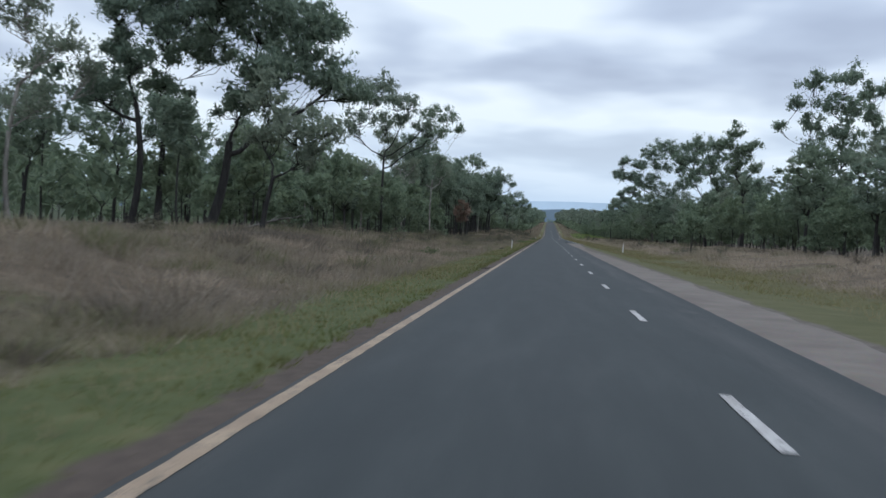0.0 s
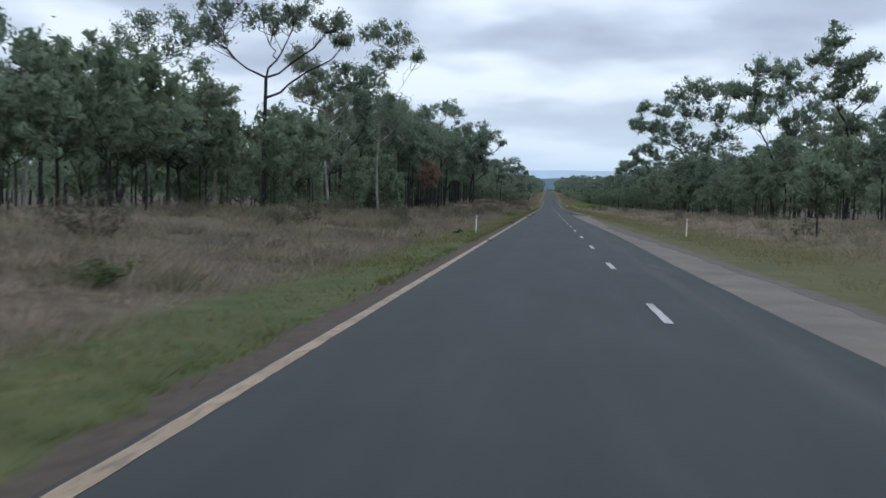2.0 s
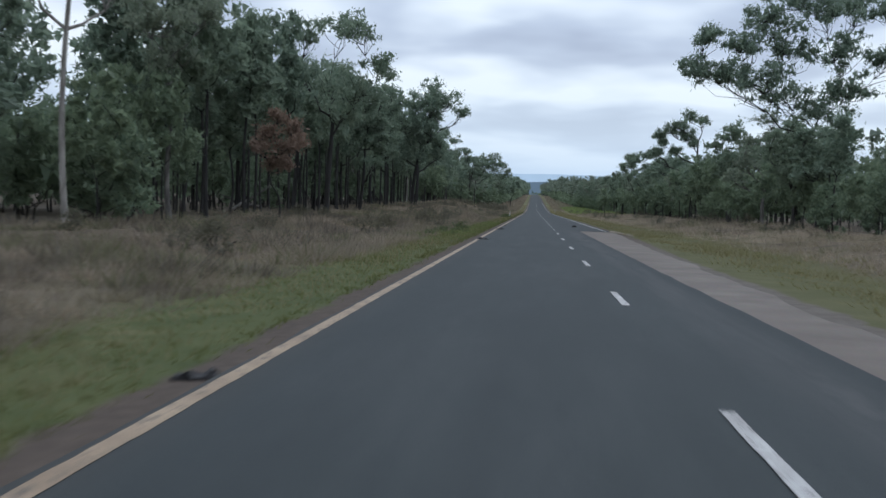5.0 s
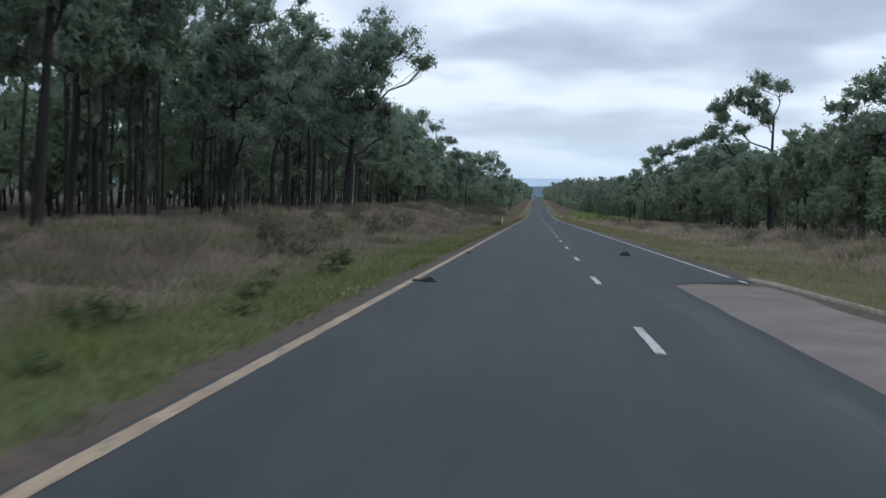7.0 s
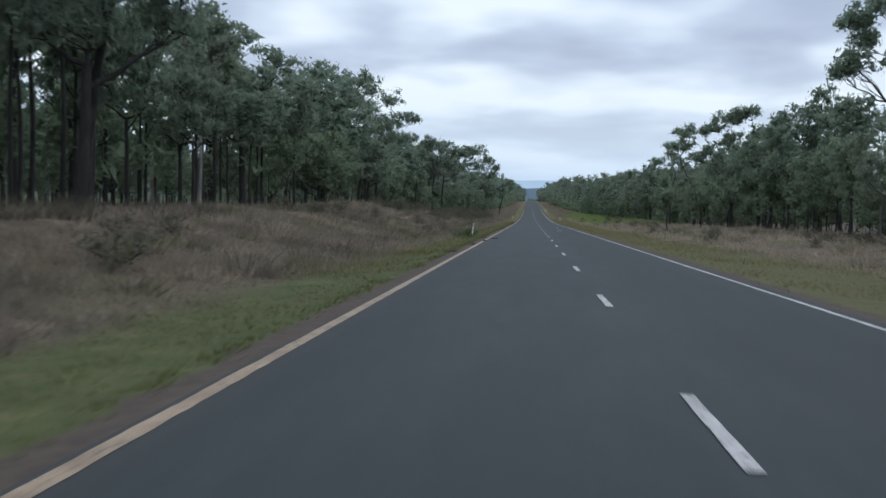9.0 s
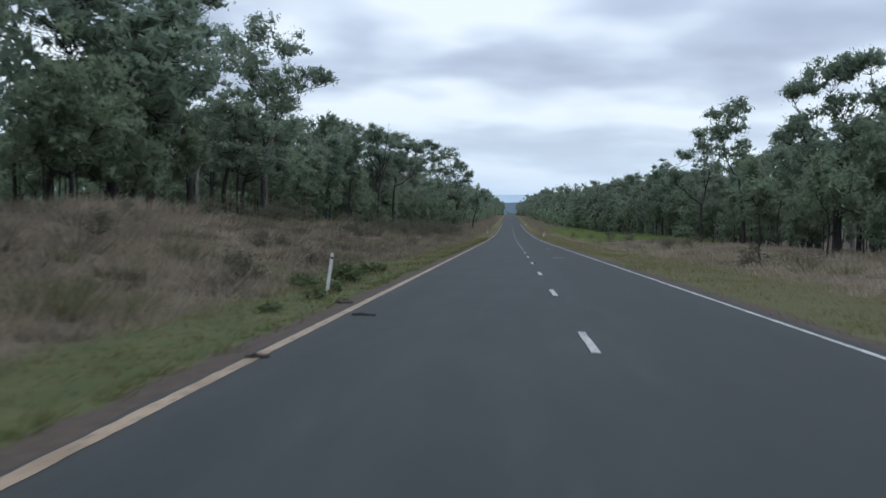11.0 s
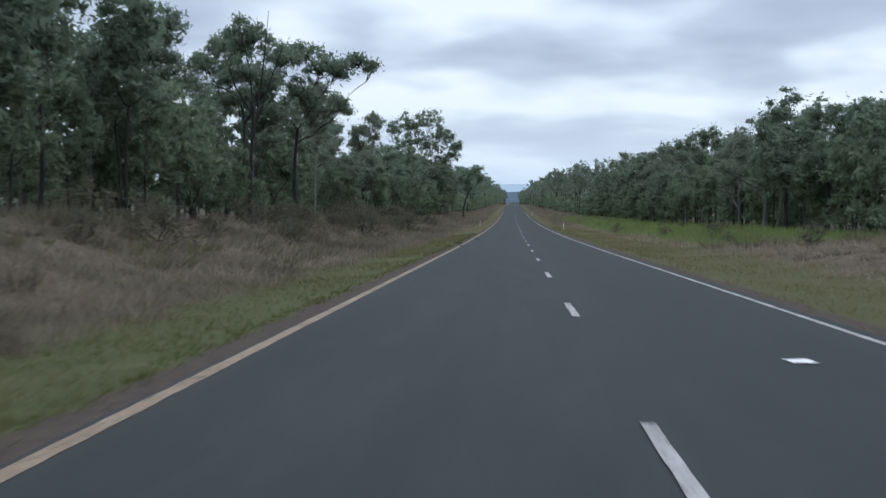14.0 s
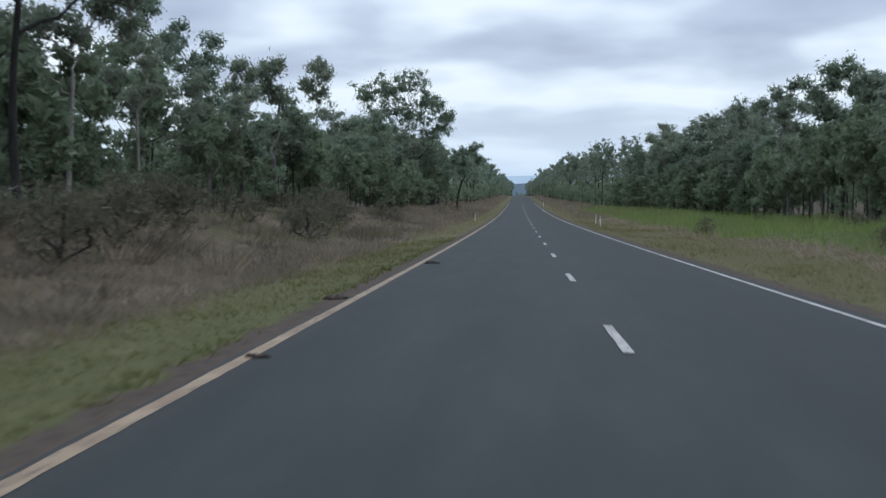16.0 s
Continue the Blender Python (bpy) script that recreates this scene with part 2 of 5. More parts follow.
M_LEAF_RED = foliage("browned_leaves", (0.17, 0.125, 0.098), (0.24, 0.168, 0.130), (0.30, 0.22, 0.17), 0.5)
M_GRASS_DRY = foliage("dry_grass_blades", (0.189, 0.157, 0.119), (0.235, 0.197, 0.149), (0.284, 0.243, 0.184), 0.4, ((0.150, 0.140, 0.082), 0.13, (0.30, 0.245, 0.172), 0.42, (0.128, 0.106, 0.086), 0.27))
M_GRASS_GREEN = foliage("green_grass_blades", (0.061, 0.078, 0.022), (0.098, 0.115, 0.034), (0.168, 0.160, 0.061), 0.35, ((0.130, 0.115, 0.045), 0.3))
M_GRASS_GOLD = foliage("yellowed_grass_blades", (0.103, 0.103, 0.035), (0.152, 0.144, 0.055), (0.219, 0.194, 0.085), 0.38, ((0.150, 0.128, 0.060), 0.3))
M_GRASS_PALE = foliage("pale_grass_blades", (0.250, 0.203, 0.156), (0.345, 0.284, 0.220), (0.420, 0.353, 0.275), 0.38, ((0.165, 0.150, 0.088), 0.12, (0.33, 0.27, 0.20), 0.4))
M_GRASS_LUSH = foliage("lush_grass_blades", (0.130, 0.189, 0.058), (0.202, 0.267, 0.083), (0.273, 0.325, 0.124), 0.4, ((0.165, 0.170, 0.080), 0.22))
M_GRASS_FRESH = foliage("fresh_grass_blades", (0.080, 0.112, 0.034), (0.126, 0.162, 0.050), (0.190, 0.212, 0.078), 0.38, ((0.145, 0.135, 0.058), 0.28))
M_GRASS_STRAW = foliage("straw_seed_heads", (0.17, 0.15, 0.085), (0.23, 0.20, 0.115), (0.30, 0.26, 0.155), 0.4)
M_TUSSOCK_DARK = foliage("dark_tussock_blades", (0.075, 0.064, 0.050), (0.115, 0.099, 0.078), (0.160, 0.138, 0.110), 0.4)
M_TUSSOCK_OLIVE = foliage("olive_tussock_blades", (0.085, 0.088, 0.048), (0.130, 0.132, 0.072), (0.180, 0.175, 0.100), 0.4)
M_WEED = foliage("weed_leaves", (0.055, 0.078, 0.030), (0.085, 0.115, 0.045), (0.12, 0.150, 0.062), 0.4)
M_POST = plain("white_post_plastic", (0.72, 0.71, 0.68), 0.10, 6, 0.5)
M_BAND = plain("dark_reflector_band", (0.06, 0.02, 0.02), 0.2, 20, 0.3)
M_RUBBER = plain("tyre_rubber", (0.022, 0.021, 0.021), 0.35, 20, 0.75)
M_DEBRIS = plain("shed_bark", (0.055, 0.043, 0.035), 0.4, 15, 0.9)
M_PAPER = plain("white_card", (0.75, 0.74, 0.72), 0.06, 3, 0.7)
M_PRINT = plain("orange_print", (0.55, 0.22, 0.12), 0.2, 9, 0.7)


# ---- the lie of the land ----
SLOPE, CROWN, ROAD_END = 0.0265, 0.0118, 1720.0


def prof(y):
    """Height of the road's middle: a long even fall that levels out far ahead."""
    if y <= 410:
        return -SLOPE * y
    z = -SLOPE * 410
    u = min(y, 680) - 410
    z -= SLOPE * u - (SLOPE - 0.008) * u * u / 540
    if y > 680:
        z -= 0.0075 * (min(y, 1100) - 680)
    if y > 1100:
        z -= 0.0125 * (min(y, ROAD_END) - 1100)
    if y > ROAD_END:
        z -= 45 * (1 - math.exp(-(y - ROAD_END) / 500))
    return z


def knots(y, pairs):
    ys, vs = zip(*pairs)
    return float(np.interp(y, ys, vs))


BANK_LEFT = [(-60, 1.0), (60, 1.0), (110, 0.6), (160, 0.3), (220, 0.4), (265, 1.0), (330, 1.9), (370, 1.7), (420, 1.2), (500, 1.1), (700, 0.8)]
BANK_RIGHT = [(-60, 0.5), (100, 0.4), (200, 0.4), (320, 0.5), (400, 0.4), (700, 0.5)]
SEAL_RIGHT = [(-300, 1.62), (70, 1.56), (100, 1.75), (120, 1.75), (150, 1.6), (203.6, 1.6), (204.4, 3.72), (2000, 3.72)]
GRAVEL_OUT = [(-300, 3.3), (40, 3.2), (70, 2.9), (90, 2.75), (100, 2.4), (118, 2.3), (135, 2.9), (165, 3.3), (180, 3.6), (196, 4.05), (204, 4.1)]


def smooth(a, b, v):
    v = min(1.0, max(0.0, (v - a) / (b - a)))
    return v * v * (3 - 2 * v)


def ground_z(x, y):
    z, ax = prof(y), abs(x)
    bank = knots(y, BANK_LEFT if x < 0 else BANK_RIGHT)
    z -= CROWN * min(ax, 4.2) + 0.035
    if ax > 4.0:
        z -= 0.16 * smooth(4.0, 7.0, ax)
        z += (bank + 0.1) * smooth(7.0, 15.0, ax)
        z += (0.45 * noise.noise((x * 0.06, y * 0.06, 0.3)) + 0.22 * noise.noise((x * 0.35, y * 0.35, 4.0)) + 0.10 * noise.noise((x * 1.1, y * 1.1, 9.0))) * smooth(5.0, 14.0, ax)
        z += 4.0 * noise.noise((x * 0.004, y * 0.004, 7.0)) * smooth(50, 250, ax)
    return z


# ---- mesh helpers ----
def mesh_from(name, verts, faces, mat, flat=True):
    me = bpy.data.meshes.new(name)
    verts = np.asarray(verts, dtype=np.float32)
    faces = np.asarray(faces, dtype=np.int32)
    me.vertices.add(len(verts))
    me.vertices.foreach_set("co", verts.ravel())
    k = faces.shape[1]
    me.loops.add(faces.size)
    me.loops.foreach_set("vertex_index", faces.ravel())
    me.polygons.add(len(faces))
    me.polygons.foreach_set("loop_start", np.arange(0, faces.size, k, dtype=np.int32))
    me.update(calc_edges=True)
    if not flat:
        me.polygons.foreach_set("use_smooth", np.ones(len(faces), dtype=bool))
    me.materials.append(mat)
    return me


def strip(name, ys, xs_of, z_of, mat, flat=False):
    """A sheet along the road: xs_of(y) gives the cross-section."""
    rows = [[(x, y, z_of(i, x, y)) for i, x in enumerate(xs_of(y))] for y in ys]
    n = len(rows[0])
    faces = [(r * n + i, r * n + i + 1, (r + 1) * n + i + 1, (r + 1) * n + i) for r in range(len(rows) - 1) for i in range(n - 1)]
    return mesh_from(name, [v for r in rows for v in r], faces, mat, flat)


def part(name, me, parent, label=""):
    ob = new(name, me)
    ob.parent = parent
    return tagged(ob, label)


def thing(name, label, category, group="", at=None):
    e = new(name)
    e.empty_display_size = 0.2
    if at is not None:
        e.matrix_basis = at
    return tagged(e, label, category, group)


def bm_mesh(name, bm, mat, smooth_faces=False):
    me = bpy.data.meshes.new(name)
    bm.to_mesh(me)
    bm.free()
    me.materials.append(mat)
    if smooth_faces:
        me.polygons.foreach_set("use_smooth", np.ones(len(me.polygons), dtype=bool))
    return me


# ---- ground, road, gravel ----
def spread(*spans):
    out = []
    for a, b, step in spans:
        out += list(np.arange(a, b, step))
    return out


gx = [-5000, -2500, -1200, -600, -350, -220, -150, -110, -85, -70, -60, -52, -46] + spread((-40, -16, 1.6), (-16, -4.0, 0.6), (-4.0, 4.4, 1.0), (4.4, 16, 0.6), (16, 40, 1.6)) + [40, 46, 52, 60, 70, 85, 110, 150, 220, 350, 600, 1200, 2500, 5000]
gy = [-400, -250, -160, -110] + spread((-80, 620, 1.8), (620, 1100, 8.0), (1100, 1760, 15.0)) + [1760, 1830, 1900, 2300, 2900, 3600, 4300, 4900]
ground = tagged(new("ground", strip("ground", gy, lambda y: gx, lambda i, x, y: ground_z(x, y), M_SOIL)), "dry rural ground with worn soil and short grass", "ground", kind="structure")

road_ys = spread((-150, 700, 1.5), (700, ROAD_END, 8))


def road_xs(y):
    r = knots(y, SEAL_RIGHT) + 0.05 * noise.noise((9.0, y * 0.45, 0))
    left = -3.83 + 0.05 * noise.noise((3.0, y * 0.5, 0)) + 0.03 * noise.noise((5.0, y * 1.7, 0))
    return [left - 0.06, left, -2.8, -1.6, -0.6, 0.0, 0.6, r * 0.75, r, r + 0.06]


def road_z(i, x, y):
    z = prof(y) - CROWN * abs(x) + 0.003 * noise.noise((x * 0.3, y * 0.05, 2.0))
    return z - 0.06 if i in (0, 9) else z


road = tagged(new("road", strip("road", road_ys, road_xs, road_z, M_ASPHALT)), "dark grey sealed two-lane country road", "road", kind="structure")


def grav_xs(y):
    r0, r1 = knots(y, SEAL_RIGHT) if y < 203.7 else 1.6, knots(y, GRAVEL_OUT) + 0.25 * noise.noise((1.0, y * 0.25, 0)) + 0.12 * noise.noise((2.0, y * 1.1, 0))
    return [r0 - 0.1 + (r1 - r0 + 0.1) * k / 6 for k in range(7)]


def grav_z(i, x, y):
    return prof(y) - CROWN * abs(x) - 0.012 + 0.014 * noise.noise((x * 1.5, y * 0.7, 1.0)) - (0.05 if i == 6 else 0.02 if i == 0 else 0)


gravel = tagged(new("gravel_shoulder", strip("gravel_shoulder", spread((-150, 204.4, 0.8)), grav_xs, grav_z, M_GRAVEL)), "pale loose gravel shoulder along the unsealed road side", "gravel shoulder", kind="structure")


M_SAND = plain("pale_sand", (0.205, 0.178, 0.142), 0.35, 9, 0.95, 0.1)


def windrow_xs(y):
    x = knots(y, ((195, 4.42), (202.5, 4.2), (205, 4.15), (206.8, 3.85))) + 0.05 * noise.noise((4.0, y * 0.9, 0))
    w = knots(y, ((195, 0.01), (197, 0.03), (203, 0.035), (205.4, 0.13), (206.8, 0.02))) * (1 + 0.6 * noise.noise((6.0, y * 1.7, 0)))
    return [x - w - 0.06, x - w, x, x + w, x + w + 0.06]


part("windrow", strip("windrow", spread((195, 206.9, 0.3)), windrow_xs, lambda i, x, y: prof(y) - CROWN * x - 0.01 + (-0.10, 0.02, 0.045, 0.02, -0.10)[i] + 0.015 * noise.noise((x * 4, y * 2.5, 3)), M_SAND), gravel, "low pale ridge of sand at the gravel's edge")


def line_mesh(name, ys, x, half, mat, ragged):
    def xs(y):
        wob = [0.35 * noise.noise((x, y * 1.3, k)) + 0.8 * noise.noise((x, y * 3.1, 8 + k)) for k in (1, 5)]
        return [x - half + ragged * wob[0], x, x + half + ragged * wob[1]]
    return strip(name, ys, xs, lambda i, xx, y: road_z(1, xx, y) + 0.004, mat)


part("edge_line", line_mesh("edge_line", spread((-150, -12, 0.75), (-12, 480, 0.16), (480, 760, 0.75)), -3.70, 0.074, M_LINE_TAN, 0.016), road, "dust-stained tan edge line paint")
part("edge_line", line_mesh("edge_line", spread((206.8, 760, 0.75)), 3.45, 0.052, M_LINE_WHITE, 0.012), road, "white edge line paint")
part("edge_line", line_mesh("edge_line", [204.5, 204.75, 205.0, 205.25, 205.5], 3.45, 0.050, M_LINE_WHITE, 0.012), road, "broken end of the white edge line")


def dash_mesh():
    bm = bmesh.new()
    ys = np.linspace(-2.85, 0, 8)
    random.seed(5)
    rows = [[bm.verts.new((s * (0.054 + random.uniform(-0.006, 0.004)), y, 0.0)) for s in (-1, 1)] for y in ys]
    for a, b in zip(rows, rows[1:]):
        bm.faces.new((a[0], a[1], b[1], b[0]))
    ext = bmesh.ops.extrude_face_region(bm, geom=bm.faces[:])
    bmesh.ops.translate(bm, verts=[g for g in ext["geom"] if isinstance(g, bmesh.types.BMVert)], vec=(0, 0, 0.005))
    bmesh.ops.recalc_face_normals(bm, faces=bm.faces[:])
    return bm_mesh("centre_dash", bm, M_LINE_WHITE)


DASH = dash_mesh()
for k in range(-4, 62):
    y = 12.0 * k
    d = part("centre_dash", DASH, road)
    d.matrix_basis = pose(0, y, prof(y - 1.4) + (prof(y) - prof(y - 2.8)) / 2 + 0.006, math.degrees(math.atan2(prof(y) - prof(y - 2.85), 2.85)), 0, 0)


# ---- trees ----
def tube(V, F, pts, radii, sides):
    base = len(V)
    for i, (p, r) in enumerate(zip(pts, radii)):
        d = (pts[min(i + 1, len(pts) - 1)] - pts[max(i - 1, 0)]).normalized()
        u = d.cross(Vector((0.31, 0.95, 0.07))).normalized()
        w = d.cross(u)
        for s in range(sides):
            a = 2 * math.pi * s / sides
            V.append(p + (u * math.cos(a) + w * math.sin(a)) * r)
    for i in range(len(pts) - 1):
        for s in range(sides):
            q = (s + 1) % sides
            F.append((base + i * sides + s, base + i * sides + q, base + (i + 1) * sides + q, base + (i + 1) * sides + s))


def unit(v):
    return v / np.maximum(np.linalg.norm(v, axis=1), 1e-6)[:, None]


def leaf_mass(rs, centres, radii, leaves, hearts, size, flat, droop, heart=2.3):
    """Leaf triangles in shaggy tufts round the given centres: a heart of broad overlapping leaf sprays inside, fine sprigs outside."""
    n = len(centres)
    sprigs = max(3, leaves // 4)
    per = max(1, leaves // sprigs)
    d = unit(rs.normal(size=(n * sprigs, 3)) + np.array((0, 0, 0.2)))
    reach = (0.35 + 0.8 * rs.rand(n * sprigs, 1) ** 0.8) * np.repeat(radii, sprigs)[:, None]
    tip = np.repeat(np.repeat(centres, sprigs, 0) + d * reach * np.array((1.1, 1.1, flat)), per, 0)
    d = np.repeat(d, per, 0)
    k = len(tip)
    c = tip + rs.normal(size=(k, 3)) * size * 0.5
    L, wide = size * rs.uniform(0.55, 1.35, (k, 1)), rs.uniform(0.18, 0.32, (k, 1))
    if hearts:
        d2 = unit(rs.normal(size=(n * hearts, 3)))
        m = len(d2)
        r2 = np.repeat(radii, hearts)[:, None]
        c2 = np.repeat(centres, hearts, 0) + d2 * 0.62 * rs.rand(m, 1) ** 0.6 * r2 * np.array((1.1, 1.1, flat))
        d, c = np.concatenate((d, d2)), np.concatenate((c, c2))
        L = np.concatenate((L, np.minimum(size * heart, r2 * 0.95) * rs.uniform(0.7, 1.2, (m, 1))))
        wide = np.concatenate((wide, rs.uniform(0.32, 0.5, (m, 1))))
        k += m
    nrm = unit(d * 0.35 + rs.normal(size=(k, 3)) * 0.8)
    ax = unit(np.cross(nrm, rs.normal(size=(k, 3))) + np.array((0, 0, -droop)))
    sd = unit(np.cross(ax, nrm))
    w = L * wide
    q = np.stack((c - ax * L * 0.5, c + sd * w + ax * L * rs.uniform(-0.25, 0.1, (k, 1)), c + ax * L * 0.55 - sd * w * 0.45), 1).reshape(-1, 3)
    return q, np.arange(len(q)).reshape(-1, 3)


def make_lobes(rnd, H, rad, fork, count, lobe):
    """Crown lobes of a free-standing tree: one on top, the rest spiralling down to the fork."""
    out = [(rnd.gauss(0, 0.1) * rad, rnd.gauss(0, 0.1) * rad, H - lobe * 0.75, lobe)]
    a = rnd.uniform(0, 6.28)
    for i in range(count - 1):
        u = (i + rnd.uniform(0.2, 0.8)) / (count - 1)
        a += 2.4 + rnd.uniform(-0.5, 0.5)
        reach = (rad - lobe * 0.85) * (0.55 + 0.45 * math.sin(math.pi * min(1.0, 0.25 + 0.6 * u))) * rnd.uniform(0.6, 1.1)
        h = H - lobe - u * (H * (1 - fork) - lobe * 1.2)
        out.append((math.cos(a) * reach, math.sin(a) * reach, h, lobe * rnd.uniform(0.75, 1.15)))
    return out


def tree_meshes(seed, H=13.0, rad=3.6, fork=0.45, count=7, lobe=1.4, lobes=None, lean=0.04, sway=0.42, limb_size=1.0, thick=0.2, airy=1.0, leaves=50, size=0.3, flat=0.92, droop=0.5, tufts=1.0, tuft=0.30, hearts=14, heart=1.75, twigs=True, sides=(7, 5, 3), bark_mat=None, leaf_mat=None):
    """Bark mesh (trunk with its limbs) and crown mesh of one tree. lobes: (x, y, height, radius) of the crown's masses; limbs grow out to each."""
    rnd, rs = random.Random(seed), np.random.RandomState(seed + 77)
    if lobes is None:
        lobes = make_lobes(rnd, H, rad, fork, count, lobe)
    V, F = [], []
    cx, cy = sum(l[0] * l[3] for l in lobes) / sum(l[3] for l in lobes), sum(l[1] * l[3] for l in lobes) / sum(l[3] for l in lobes)
    top = H * fork
    p, pts, radii = Vector((0, 0, -0.4)), [], []
    bend = Vector((rnd.gauss(0, lean), rnd.gauss(0, lean), 0)) * H
    for i in range(8):
        u = i / 7
        q = Vector((cx * sway * u ** 1.5, cy * sway * u ** 1.5, -0.4 + (top + 0.4) * u)) + bend * math.sin(math.pi * u) * 0.35
        pts.append(q)
        radii.append(thick * (1.3 if i == 0 else 1 - 0.38 * u))
    tube(V, F, pts, radii, sides[0])
    wood = list(range(len(V)))
    nodes = [(q, r, 0.0) for q, r in zip(pts[3:], radii[3:])]
    centres, sizes = [], []
    for lx, ly, lh, lr in sorted(lobes, key=lambda l: (Vector(l[:3]) - pts[-1]).length):
        goal = Vector((lx, ly, lh - lr * 0.25))
        best, cost = nodes[0], 1e9
        for nd in nodes:
            way = goal - nd[0]
            c = way.length + 0.35 * nd[2] + 3.0 * max(0.0, 0.55 * math.hypot(way.x, way.y) - way.z)
            if c < cost:
                best, cost = nd, c
        start, way = best[0], goal - best[0]
        r0 = max(0.028, min(best[1] * 0.78, limb_size * (0.035 + 0.022 * way.length + 0.03 * lr)))
        mid = start + way * 0.45 + Vector((rnd.gauss(0, 0.10), rnd.gauss(0, 0.10), -0.10 if way.z > 0.3 * way.length else 0.12)) * way.length
        limb, lrad = [], []
        for i in range(6):
            u = i / 5
            q = start * (1 - u) ** 2 + mid * 2 * u * (1 - u) + goal * u * u
            if 0 < i < 5:
                q = q + Vector((rnd.gauss(0, 1), rnd.gauss(0, 1), rnd.gauss(0, 0.6))) * 0.035 * way.length
            limb.append(q)
            lrad.append(max(0.02, r0 * (1 - 0.62 * u)))
        if sides[1]:
            first = len(V)
            tube(V, F, limb, lrad, sides[1])
            # the limb's root grows out of the wood beneath it
            near = min(wood, key=lambda i: (Vector(V[i]) - Vector(V[first])).length_squared)
            F.append((first, first + 1, first + 2, near))
            wood += range(first, len(V))
        nodes += [(q, r, best[2] + way.length * (i + 2) / 5) for i, (q, r) in enumerate(zip(limb[2:], lrad[2:]))]
        pr = (tuft * lr + 0.16) * (0.75 + 0.25 * airy)
        for i in range(max(3, int(3.3 * airy * tufts * (lr / pr) ** 2 + 0.5))):
            d = Vector((rnd.gauss(0, 1), rnd.gauss(0, 1), rnd.gauss(0.25, 0.8)))
            d.normalize()
            if d.z < -0.5:
                d.z *= 0.4
            q = Vector((lx, ly, lh)) + Vector((d.x, d.y, d.z * flat)) * max(0.1, lr - pr * 0.3) * (0.3 + 0.95 * rnd.random())
            centres.append(tuple(q))
            sizes.append(pr * rnd.uniform(0.65, 1.2))
            if twigs:
                b = limb[rnd.choice((3, 4, 5, 5))]
                sag = Vector((rnd.gauss(0, 0.12), rnd.gauss(0, 0.12), -0.12)) * (q - b).length
                tube(V, F, [b, (b + q) * 0.5 + sag, q], [0.030, 0.022, 0.010], sides[2])
    cv, cf = leaf_mass(rs, np.array(centres), np.array(sizes), leaves, hearts if airy > 0.6 else 3, size, flat * 0.95, droop, heart)
    return (np.array([tuple(v) for v in V], dtype=np.float32), np.array(F, dtype=np.int32)), (cv.astype(np.float32), cf.astype(np.int32)), bark_mat, leaf_mat


STYLES = {
    # dark-trunked ironbark with a dense lumpy dome
    "ironbark": dict(H=13.0, rad=3.7, fork=0.42, count=9, lobe=1.85, thick=0.20, tufts=0.66, tuft=0.34, leaves=16, hearts=13, size=0.36, bark_mat=M_BARK_DARK, leaf_mat=M_LEAF_DARK),
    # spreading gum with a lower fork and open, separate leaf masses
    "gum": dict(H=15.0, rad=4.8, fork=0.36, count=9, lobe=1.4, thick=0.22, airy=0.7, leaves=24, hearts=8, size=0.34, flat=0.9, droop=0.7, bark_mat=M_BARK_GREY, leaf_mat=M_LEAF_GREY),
    # slim pole-like tree of the crowded stand
    "pole": dict(twigs=False, H=12.0, rad=2.0, fork=0.50, count=7, lobe=1.35, thick=0.11, tufts=0.7, tuft=0.34, leaves=16, hearts=13, size=0.36, bark_mat=M_BARK_DARK, leaf_mat=M_LEAF_DARK),
    # low bushy wattle, leafy nearly to the ground
    "wattle": dict(twigs=False, H=5.6, rad=2.5, fork=0.16, count=8, lobe=1.25, thick=0.08, tufts=0.6, tuft=0.36, leaves=12, hearts=14, size=0.30, flat=1.0, droop=0.3, bark_mat=M_BARK_DARK, leaf_mat=M_LEAF_WATTLE),
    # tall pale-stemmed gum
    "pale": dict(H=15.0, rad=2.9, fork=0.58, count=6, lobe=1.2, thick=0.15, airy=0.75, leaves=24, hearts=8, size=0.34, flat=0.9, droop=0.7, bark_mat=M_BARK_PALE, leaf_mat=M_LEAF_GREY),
    # small round-headed tree of the understorey, on a thin stem
    "sapling": dict(twigs=False, H=7.0, rad=2.1, fork=0.36, count=6, lobe=1.3, thick=0.07, tufts=0.6, tuft=0.38, leaves=14, hearts=14, size=0.32, bark_mat=M_BARK_DARK, leaf_mat=M_LEAF_WATTLE),
    "red": dict(H=7.0, rad=1.8, fork=0.25, count=6, lobe=0.9, thick=0.09, leaves=60, size=0.25, bark_mat=M_BARK_DARK, leaf_mat=M_LEAF_RED),
}
NAMES = {
    "ironbark": ("ironbark_tree", "dark-trunked ironbark tree with dense grey-green crown on roadside", "tree"),
    "gum": ("gum_tree", "spreading grey gum tree with forked limbs and airy crown", "tree"),
    "pole": ("young_tree", "slim dark-stemmed young tree in a crowded roadside stand", "tree"),
    "wattle": ("wattle_bush", "low bushy dark green wattle under the taller trees", "bush"),
    "pale": ("pale_gum_tree", "tall pale-barked gum tree with a thin high crown", "tree"),
    "sapling": ("sapling", "small round-headed sapling on a thin dark stem below taller trees", "tree"),
    "dead": ("dead_tree", "bare dead grey tree standing among living gums", "tree"),
    "red": ("browned_tree", "small tree with rust-brown dying leaves at the woodland edge", "tree"),
}
PROTO = {}
